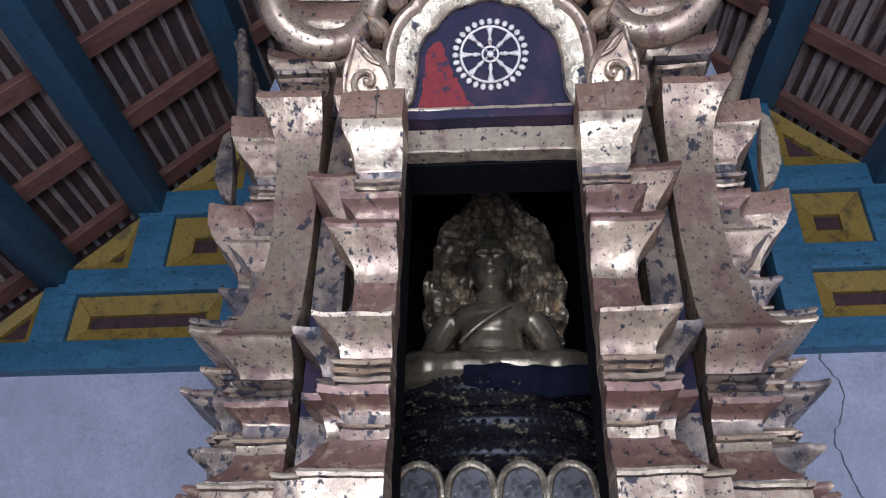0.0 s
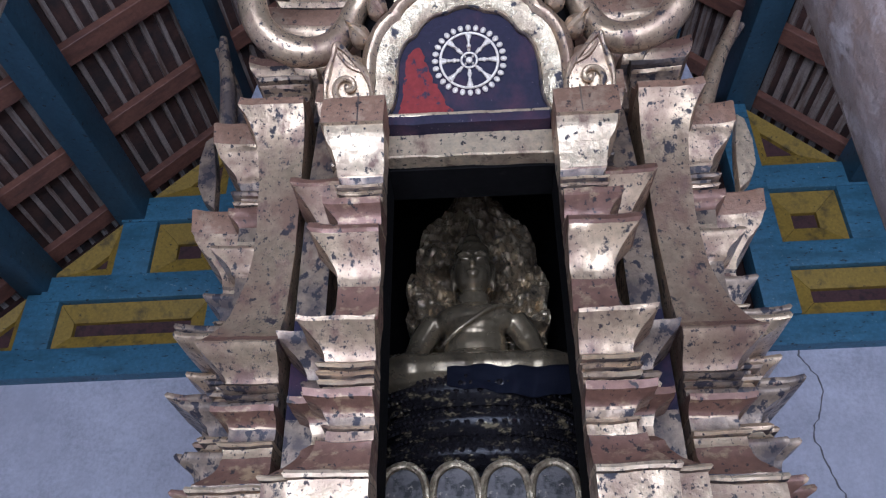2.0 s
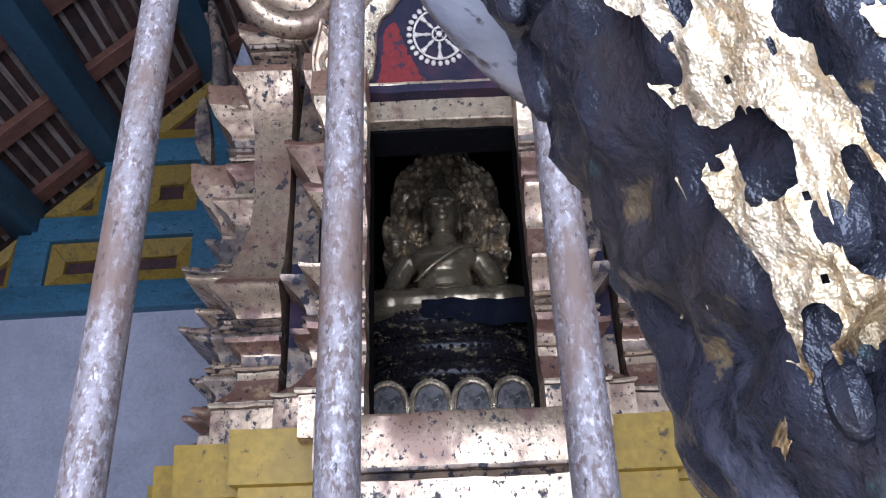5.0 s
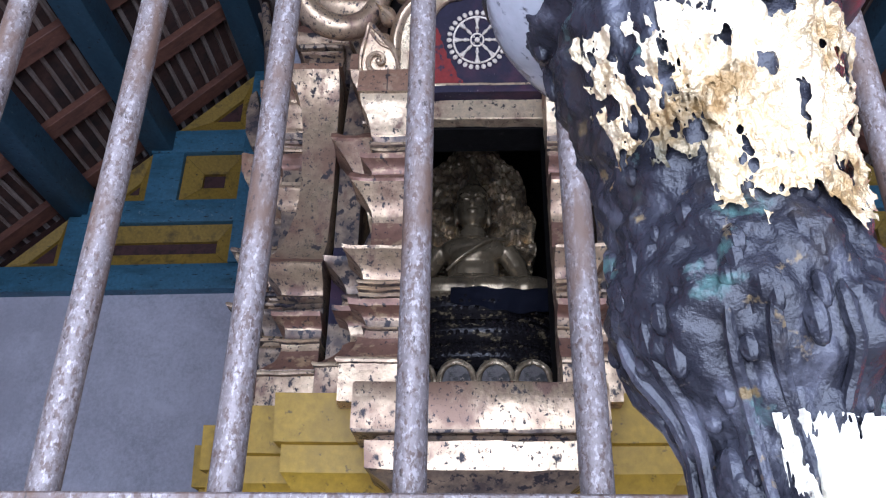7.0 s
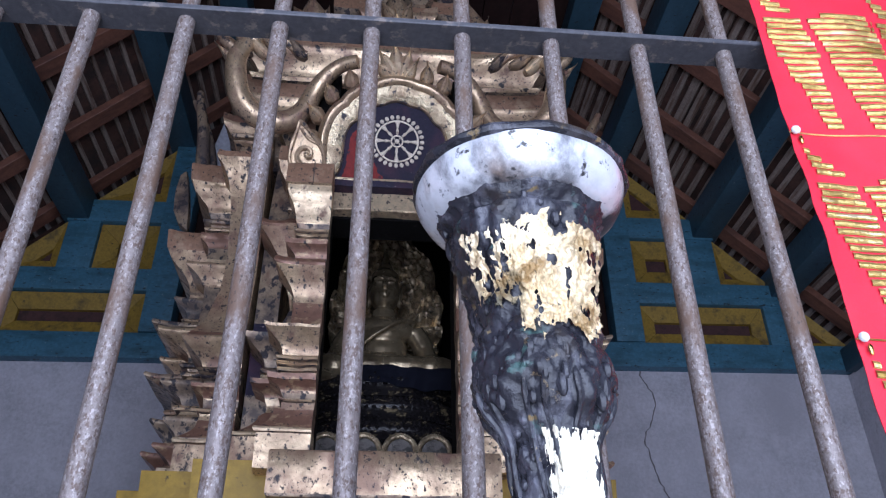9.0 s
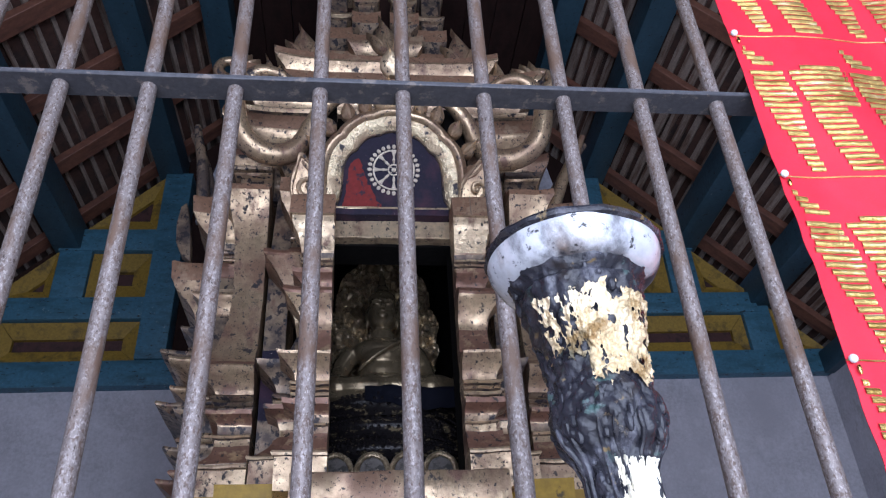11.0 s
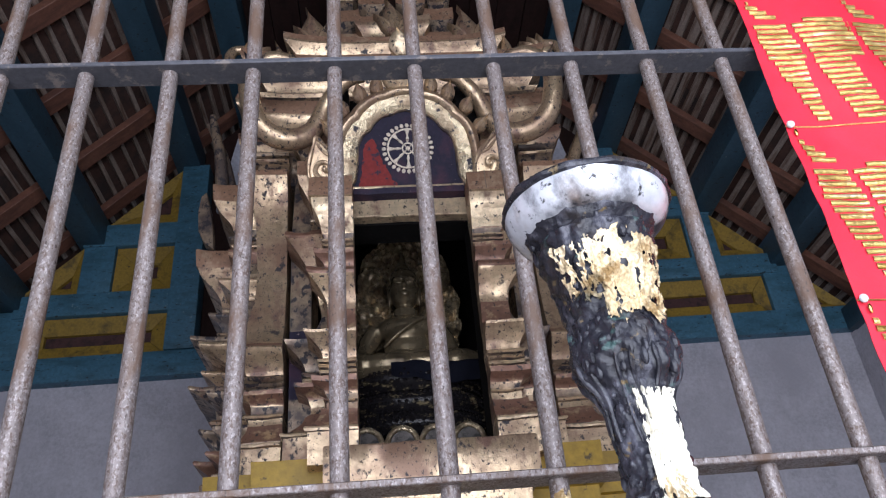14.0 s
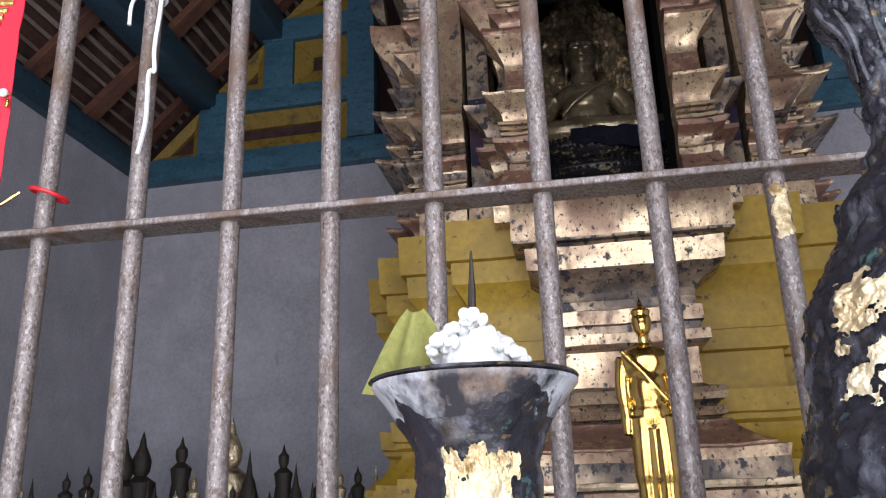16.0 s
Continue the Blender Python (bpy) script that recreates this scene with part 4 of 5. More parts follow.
blob(bm, (0, -.083, .394), (.018, .010, .006), 10)
for s in (-1, 1):
    blob(bm, (s * .026, -.078, .461), (.019, .008, .006), 10)
    tube(bm, spline([(s * .008, -.082, .478), (s * .028, -.080, .486), (s * .050, -.066, .478)], 4), .0045, 6)
    blob(bm, (s * .067, .0, .430), (.010, .020, .058), 10)
    tube(bm, spline([(s * .128, 0, .265), (s * .172, .0, .19), (s * .190, -.03, .11), (s * .165, -.09, .075), (s * .09, -.15, .062), (s * .02, -.165, .058)], 5), [.044] * 6 + [.040] * 6 + [.034] * 6 + [.028] * 8, 12)
    tube(bm, spline([(s * .08, .0, .04), (s * .20, -.05, .03), (s * .275, -.12, .02), (s * .22, -.19, .01), (s * .10, -.22, .005), (-s * .06, -.215, .01)], 5), [.075] * 6 + [.068] * 6 + [.058] * 6 + [.050] * 5 + [.042] * 3, 12)
tube(bm, [(-.07, -.178, .068), (.07, -.178, .068)], [.017, .017], 8)
for k in range(4):
    tube(bm, [(-.05, -.190 + .006 * k, .066 + .008 * k), (.055, -.190 + .006 * k, .066 + .008 * k)], .005, 6)
tube(bm, spline([(.13, -.03, .30), (.06, -.088, .27), (-.04, -.096, .20), (-.10, -.07, .15)], 6), .008, 8)
fig = part("seated_statue", bm, BRONZE)
tagged(fig, "dark bronze seated statue in meditation inside the niche", "statue")
fig.location = (-.012, 2.26, 2.778)
remeshed(fig, .0048, 3)

# carved hood behind the statue: seven crested serpent necks that fan out
bm = bmesh.new()
NU, NV = 110, 120
grid = []
for j in range(NV + 1):
    t = j / NV
    row = []
    for i in range(NU + 1):
        u = 2 * i / NU - 1
        z = 2.98 + .74 * t
        hw = .240 * (math.sin(math.pi * min(1, .26 + .74 * t)) ** .62) + .004
        x = u * hw
        r, th = math.hypot(x, z - 3.06), math.atan2(x, z - 3.06)
        seg = th * 7 / 2.9
        neck = abs(math.cos(math.pi * seg))
        hw *= 1 + .07 * neck * (1 if abs(u) > .8 else 0)
        scale = math.sin(r * 150 + 5 * neck) * math.sin(th * 42)
        rel = .045 * neck ** 1.6 * min(1, r / .16) + .011 * scale + .012 * math.sin(r * 62 + 9 * neck) * neck + .020 * noise.fractal(Vector((x * 26, z * 26, 1)), .8, 2.2, 3)
        row.append(bm.verts.new((u * hw, 2.45 - rel * min(1, (r / .17) ** 2) + .03 * u * u, z + .012 * neck * (1 if t > .9 else 0))))
    grid.append(row)
for a, b in zip(grid, grid[1:]):
    for i in range(NU):
        bm.faces.new((a[i], a[i + 1], b[i + 1], b[i]))
r = bmesh.ops.extrude_face_region(bm, geom=bm.faces[:])
for v in r["geom"]:
    if isinstance(v, bmesh.types.BMVert):
        v.co.y = 2.56
hood = part("carved_hood", bm, OLDGOLD, None, "", True, 60)
tagged(hood, "tarnished gold carved hood behind the seated statue", "carving")

# coiled pedestal with mosaic bands
ped2 = thing("coiled_pedestal", "dark mosaic pedestal of stacked coils under the statue", "pedestal", at=(0, 2.26, 2.19))


def oval(z0, z1, rx, ry, n=48, nz=8, wob=.003):
    bm = bmesh.new()
    rows = []
    for j in range(nz + 1):
        t = j / nz
        k = .86 + .14 * math.sin(math.pi * t)
        rows.append([bm.verts.new((rx * k * math.copysign(abs(math.cos(a)) ** .8, math.cos(a)), ry * k * math.sin(a) + wob * noise.noise(Vector((math.cos(a) * 9, math.sin(a) * 9, j))), z0 + (z1 - z0) * t)) for a in [2 * math.pi * i / n for i in range(n)]])
    for a, b in zip(rows, rows[1:]):
        for i in range(n):
            bm.faces.new((a[i], a[(i + 1) % n], b[(i + 1) % n], b[i]))
    bm.faces.new(rows[0][::-1])
    bm.faces.new(rows[-1])
    return bm


for z0, z1, rx, ry in ((0, .20, .34, .32), (.20, .30, .30, .26), (.30, .39, .32, .27), (.39, .48, .315, .26), (.48, .585, .325, .27)):
    coil = part("coil", oval(z0, z1 - .002, rx, ry), BLACKLAC, ped2)
    rows, V, Fc = max(2, int((z1 - z0) / .018)), [], []
    for rr in range(rows):
        zc = z0 + (rr + .5) * (z1 - z0) / rows
        k = .87 + .14 * math.sin(math.pi * (zc - z0) / (z1 - z0))
        for i in range(46):
            a = -math.pi + (i + .5 * (rr % 2)) * math.pi / 45
            if z0 == 0 and rr < 5:
                continue
            x, y = rx * k * math.copysign(abs(math.cos(a)) ** .8, math.cos(a)), ry * k * math.sin(a)
            n0 = len(V)
            V += [(x - .0085, y, zc + .003), (x + .0085, y, zc + .003), (x + .006, y - .001, zc - .006), (x, y - .002, zc - .0095), (x - .006, y - .001, zc - .006), (x, y - .007, zc - .001), (x, y, zc + .008)]
            Fc += [(n0 + p, n0 + q, n0 + 5) for p, q in ((0, 4), (4, 3), (3, 2), (2, 1), (1, 6), (6, 0))]
    me = bpy.data.meshes.new("mesh")
    me.from_pydata(V, [], Fc)
    me.materials.append(BLACKLAC)
    so = new("mosaic_relief", me)
    so.parent = coil
    so["label"], so["kind"] = "rows of small dark glass scales", "stuff"
# lotus petals with mirror faces at the foot
for i, x in enumerate((-.19, -.065, .055, .17)):
    pet = bmesh.new()
    out = spline([(-.056, 0, 0), (-.055, 0, .07), (-.04, 0, .115), (0, 0, .135), (.04, 0, .115), (.055, 0, .07), (.056, 0, 0)], 4)
    tube(pet, [(p.x, 0, p.z) for p in out], .010, 8)
    o = part("petal_frame", pet, OLDGOLD, ped2, "gilt petal frame")
    o.location = (x, 1.83 - 2.26 + .02 * abs(x), .125)
    g = part("petal_mirror", flat([(p.x * .95, p.z * .95) for p in out], .004, .008), MIRRORG, o, "dusty mirror glass")
box_foot = part("plinth", soften(bx(-.30, .30, 1.80 - 2.26, .30, 0, .125), .006), OLDGOLD, ped2)
cl = bmesh.new()
rows = []
for j in range(13):
    t = j / 12
    row = []
    for i in range(33):
        u = i / 32
        x = -.09 + .40 * u
        fold = .010 * math.sin(u * 26 + t * 2) * t + .006 * noise.noise(Vector((u * 9, t * 6, 2)))
        lie = min(1.0, t / .35)
        y = 2.12 - .13 * lie - fold - .012 * max(0, t - .35)
        z = 2.785 - .012 * lie - .085 * max(0, t - .35) / .65 * (.75 + .35 * math.sin(u * 2.6)) + .006 * math.sin(u * 7)
        row.append(cl.verts.new((x, y, z)))
    rows.append(row)
for a, b in zip(rows, rows[1:]):
    for i in range(32):
        cl.faces.new((a[i], a[i + 1], b[i + 1], b[i]))
r = bmesh.ops.extrude_face_region(cl, geom=cl.faces[:])
for v in r["geom"]:
    if isinstance(v, bmesh.types.BMVert):
        v.co.y += .004
tagged(part("navy_cloth", cl, NAVYCLOTH, None, "", True, 60), "navy cloth draped over the statue's lap", "cloth")


def ragged(bm, n=4):
    """Round the steps of a torn edge."""
    for _ in range(n):
        edge = [v for v in bm.verts if v.is_boundary]
        bmesh.ops.smooth_vert(bm, verts=edge, factor=.5, use_axis_x=True, use_axis_y=True, use_axis_z=True)


# ---------------------------------------------------------------- iron bars
fence = thing("iron_bar_fence", "grey painted iron bar fence, rust showing through the paint", "fence", at=(-.12, 0, 0))
barprof = [(0.0, .0112)] + [(i * .1, .0112) for i in range(1, 32)] + [(3.2, .0112)]
bar_me = None
for i in range(-4, 13):
    x = -.06 + .12 * (i - 5)
    if bar_me is None:
        bar_me = mesh_of(lathe(barprof, 14, .0006, 20), IRON)
    b = new("bar", bar_me)
    b.parent = fence
    b.location = (x + .12, 0, 0)
    b.rotation_euler = (0, 0, i * 1.3)
for z in (0.45, 1.743, 2.372, 3.1):
    rl = part("rail", soften(bx(-1.2 + .12, .86 + .12, -.0225, .0225, z, z + .0085), .0015, 1), IRON_RAIL if z > 2 else IRON, fence, "flat iron rail")
for i, z, h in ((7, 1.655, .085), (8, 1.60, .11), (8, 1.52, .06)):
    # gold leaf pressed on the bars
    bm = bmesh.new()
    nk, nj = 70, 24
    for k in range(nk + 1):
        t = k / nk
        for j in range(nj + 1):
            a = -math.pi / 2 + (j / nj - .5) * 2.2
            r = .0124 + .0006 * noise.noise(Vector((k * .3, j * .3, i)))
            bm.verts.new((r * math.cos(a), r * math.sin(a), t * h))
    bm.verts.ensure_lookup_table()
    for k in range(nk):
        for j in range(nj):
            e = min(1, 4 * min(min(k, nk - k) / nk, min(j, nj - j) / nj))
            if noise.fractal(Vector((k * 5 / nk, j * 2.2 / nj, i)), .8, 2.2, 4) * .8 + e > .55:
                q = k * (nj + 1) + j
                bm.faces.new([bm.verts[q], bm.verts[q + 1], bm.verts[q + nj + 2], bm.verts[q + nj + 1]])
    bmesh.ops.delete(bm, geom=[v for v in bm.verts if not v.link_faces], context="VERTS")
    ragged(bm)
    o = part("gold_leaf_patch", bm, LEAF, fence, "gold leaf pressed on a bar")
    o.location = (-.06 + .12 * (i - 6) + .12, 0, z)

# white string knotted round a bar
st = thing("string_tie", "white cotton string knotted round an iron bar", "string", at=(-.66, 0, 2.06))
bm = bmesh.new()
for k, z in enumerate((.028, .018, .006)):
    tube(bm, [(.0145 * math.cos(a * .5 + k), .0145 * math.sin(a * .5 + k), z + .002 * math.sin(a)) for a in range(14)], .0028, 6)
part("knot", bm, STRING, st)
bm = bmesh.new()
tube(bm, spline([(.004, -.016, .015), (.020, -.02, .01), (.022, -.022, -.03), (.018, -.021, -.085), (.020, -.02, -.115), (.012, -.019, -.118), (.013, -.018, -.18), (.006, -.018, -.225)], 6), .0028, 6)
tube(bm, spline([(.0, -.016, .012), (-.018, -.02, -.01), (-.020, -.02, -.045)], 6), .0024, 6)
part("loose_end", bm, STRING, st)

# red ring and safety pin on another bar
rg = thing("red_plastic_ring", "red plastic ring hung on a bar with a brass pin", "ring", at=(-.78, 0, 1.80))
bm = bmesh.new()
tube(bm, [(.006 + .021 * math.cos(a * math.pi / 12), .021 * math.sin(a * math.pi / 12) - .004, .006 * math.cos(a * math.pi / 12) * -1.2) for a in range(25)], .0028, 8)
part("ring", bm, REDPLASTIC, rg)
bm = bmesh.new()
tube(bm, [(-.018, -.024, -.002), (-.04, -.028, -.018), (-.055, -.03, -.03)], .002, 6)
blob(bm, (-.056, -.03, -.031), (.0045, .0045, .0045), 8)
part("pin", bm, BRASS, rg)


# ---------------------------------------------------------------- offering stands in front of the bars
def leafpatch(cx, cy, prof, z0, z1, a0, a1, thr, seed, off=.0018):
    """Crumpled gold leaf on a turned stand."""
    def rad(z):
        for (za, ra), (zb, rb) in zip(prof, prof[1:]):
            if za <= z <= zb:
                return ra + (rb - ra) * (z - za) / max(zb - za, 1e-6)
        return prof[-1][1]
    bm = bmesh.new()
    nz, na = max(8, int((z1 - z0) / .0009)), 130
    vs = []
    for k in range(nz + 1):
        row = []
        for j in range(na + 1):
            z, a = z0 + (z1 - z0) * k / nz, a0 + (a1 - a0) * j / na
            r = rad(z) + off + abs(noise.fractal(Vector((a * 5, z * 70, seed)), .9, 2.2, 4)) * .0055
            row.append(bm.verts.new((cx + r * math.cos(a), cy + r * math.sin(a), z)))
        vs.append(row)
    for k in range(nz):
        for j in range(na):
            e = min(1.0, 5.0 * min(min(k, nz - k) / nz, min(j, na - j) / na))
            if noise.fractal(Vector((k * 5.2 / nz * (z1 - z0) / .07, j * 9.0 / na * (a1 - a0) / 1.5, seed)), .75, 2.2, 6) * .9 + e > thr:
                bm.faces.new((vs[k][j], vs[k][j + 1], vs[k + 1][j + 1], vs[k + 1][j]))
    bmesh.ops.delete(bm, geom=[v for v in bm.verts if not v.link_faces], context="VERTS")
    ragged(bm)
    return bm


def rough(prof, step=.004):
    out = []
    for (za, ra), (zb, rb) in zip(prof, prof[1:]):
        n = max(1, int((zb - za) / step))
        out += [(za + (zb - za) * k / n, ra + (rb - ra) * k / n) for k in range(n)]
    return out + [prof[-1]]


SX, SY = .060, -.289
stand = thing("offering_stand", "blackened offering stand crusted with resin drips and gold leaf", "stand", "stands before the bars", at=(SX, SY, 0))
body = [(0, .16), (.25, .17), (.5, .12), (1.0, .115), (1.36, .12), (1.436, .118), (1.468, .106), (1.529, .096), (1.555, .078), (1.58, .070), (1.596, .068), (1.608, .056), (1.622, .042), (1.642, .031), (1.68, .0285), (1.710, .029), (1.722, .035), (1.733, .0455), (1.746, .0505), (1.758, .049), (1.774, .0455), (1.80, .047), (1.825, .0525), (1.840, .056), (1.850, .0585), (1.856, .0595), (1.860, .056), (1.866, .0565), (1.871, .060)]
body = [(z, r * (.89 if 1.56 < z < 1.862 else 1)) for z, r in body]
part("column", lathe(rough(body, .0020), 170, .0042, 85, seed=2), WAX, stand)
part("rim_bowl", lathe([(1.868, .058), (1.871, .064), (1.876, .0695), (1.883, .0735), (1.890, .0752), (1.894, .0752), (1.896, .073), (1.888, .068), (1.878, .06)], 64, .0014, 26, seed=5), TIN, stand, "white enamel bowl rim blackened by soot")
part("soot_lip", lathe([(1.8925, .0745), (1.894, .0775), (1.897, .0785), (1.900, .077), (1.900, .072)], 64, .003, 40, seed=8), WAX, stand)
for z0, z1, a0, a1, th, sd in ((1.762, 1.848, -2.15, -.45, .48, 1), (1.782, 1.850, -2.9, -1.5, .88, 4), (1.632, 1.716, -1.95, -.72, -.10, 7), (1.59, 1.66, -1.95, -1.05, .75, 9), (1.455, 1.555, -2.85, -2.05, .85, 12), (1.43, 1.51, -2.4, -1.4, .95, 15)):
    part("gold_leaf", leafpatch(0, 0, body, z0, z1, a0, a1, th, sd), PALELEAF if sd == 7 else LEAF, stand, "crumpled gold leaf")
for k in range(13):
    # resin runs that hang from the bulge
    rr = random.Random(k)
    a = -math.pi + k * .48 + rr.uniform(-.1, .1)
    L = rr.uniform(.028, .075)
    pts = []
    for t in range(12):
        z = 1.748 - L * t / 11
        r = .0475 if z > 1.744 else (.0455 + (z - 1.733) * .3 if z > 1.733 else .0355 + (z - 1.722) * .9 if z > 1.722 else .0305 + max(0, z - 1.71) * .4)
        r *= .89
        pts.append((r * math.cos(a + .05 * math.sin(t * .5 + k)), r * math.sin(a + .05 * math.sin(t * .5 + k)), z))
    w = rr.uniform(.45, .85)
    part("resin_drip", tube(bmesh.new(), pts, [w * q for q in (.001, .003, .0042, .0045, .0042, .004, .0038, .0036, .0036, .0038, .0036, .0015)], 8), WAX, stand)

def turned_radius(prof, z):
    for (za, ra), (zb, rb) in zip(prof, prof[1:]):
        if za <= z <= zb:
            return ra + (rb - ra) * (z - za) / (zb - za)
    return prof[-1][1]


# small lumps of hardened resin all over the stand
lumps = bmesh.new()
rr = random.Random(77)
for k in range(170):
    z = rr.choice((rr.uniform(1.70, 1.775), rr.uniform(1.44, 1.865)))
    a = rr.uniform(-math.pi, math.pi)
    r = turned_radius(body, z) - .0008
    w = rr.uniform(.0014, .0042)
    blob(lumps, (r * math.cos(a), r * math.sin(a), z), (w, w, w * rr.uniform(.9, 2.4)), 7)
part("resin_crust", lumps, WAX, stand, "beads of black resin", True)["kind"] = "stuff"

# the stem stands a little askew under its bowl
for ob in stand.children:
    for v in ob.data.vertices:
        v.co.x, v.co.y = v.co.x * .97, v.co.y * .97
        v.co.x += .056 * max(0, 1.87 - v.co.z) if v.co.z > 1.3 else .032
        v.co.z *= 1.0048

S2X, S2Y = -.232, -.265
stand2 = thing("offering_stand", "low black offering stand topped with white wax lumps", "stand", "stands before the bars", at=(S2X, S2Y, 0))
body2 = [(0, .13), (.3, .13), (.6, .08), (1.1, .075), (1.35, .06), (1.40, .043), (1.44, .0415), (1.46, .043), (1.470, .047), (1.478, .051), (1.492, .060), (1.501, .066)]
part("column", lathe(rough(body2, .0025), 90, .003, 70, seed=21), WAX, stand2)
part("rim", lathe([(1.480, .0525), (1.494, .0625), (1.501, .0685), (1.504, .0708), (1.5065, .0708), (1.5065, .05)], 64, .0012, 30, seed=23), TIN, stand2, "sooted rim with white wax runs")
part("soot_lip", lathe([(1.5066, .066), (1.508, .0725), (1.510, .0715), (1.510, .05)], 48, .002, 40, seed=25), WAX, stand2)
part("gold_leaf", leafpatch(0, 0, body2, 1.415, 1.465, -2.1, -.8, .55, 31), LEAF, stand2, "gold leaf")
wx = bmesh.new()
rr = random.Random(11)
for k in range(150):
    u = rr.random()
    x, y = -.005 + u * .06 - .02, rr.uniform(-.04, .03)
    h = max(.008, .040 - abs(x - .002) * .75) * rr.uniform(.35, 1)
    blob(wx, (x, y, 1.512 + h), (rr.uniform(.003, .006), rr.uniform(.003, .006), rr.uniform(.003, .0055)), 6)
blob(wx, (.006, -.005, 1.52), (.030, .034, .022), 12)
part("wax_heap", wx, COTTON, stand2, "lumpy white wax")["kind"] = "stuff"
gc = bmesh.new()
rows = []
for j in range(11):
    t = j / 10
    row = []
    for i in range(17):
        u = i / 16
        w = .012 + .062 * t ** .8
        row.append(gc.verts.new((-.040 - .008 * t + (u - .5) * w + (.004 * math.sin(u * 9) * t), -.006 + .010 * math.sin(u * 7 + 1) * (.3 + t) + .012 * t, 1.562 - .056 * t - .004 * math.sin(u * 3.1))))
    rows.append(row)
for a, b in zip(rows, rows[1:]):
    for i in range(16):
        gc.faces.new((a[i], a[i + 1], b[i + 1], b[i]))
r = bmesh.ops.extrude_face_region(gc, geom=gc.faces[:])
for v in r["geom"]:
    if isinstance(v, bmesh.types.BMVert):
        v.co.y += .0016
gcl = part("green_cloth", gc, GREENCLOTH, None, "", True, 60)
gcl.location = (S2X, S2Y, 0)
tagged(gcl, "small folded olive green cloth resting on the stand's rim", "cloth")
inc = part("incense_stick", tube(bmesh.new(), [(-.002, .01, 1.51), (0, .01, 1.575), (.0005, .01, 1.606)], [.0032, .0028, .0008], 8), OLDWOOD, stand2, "dark incense stick")


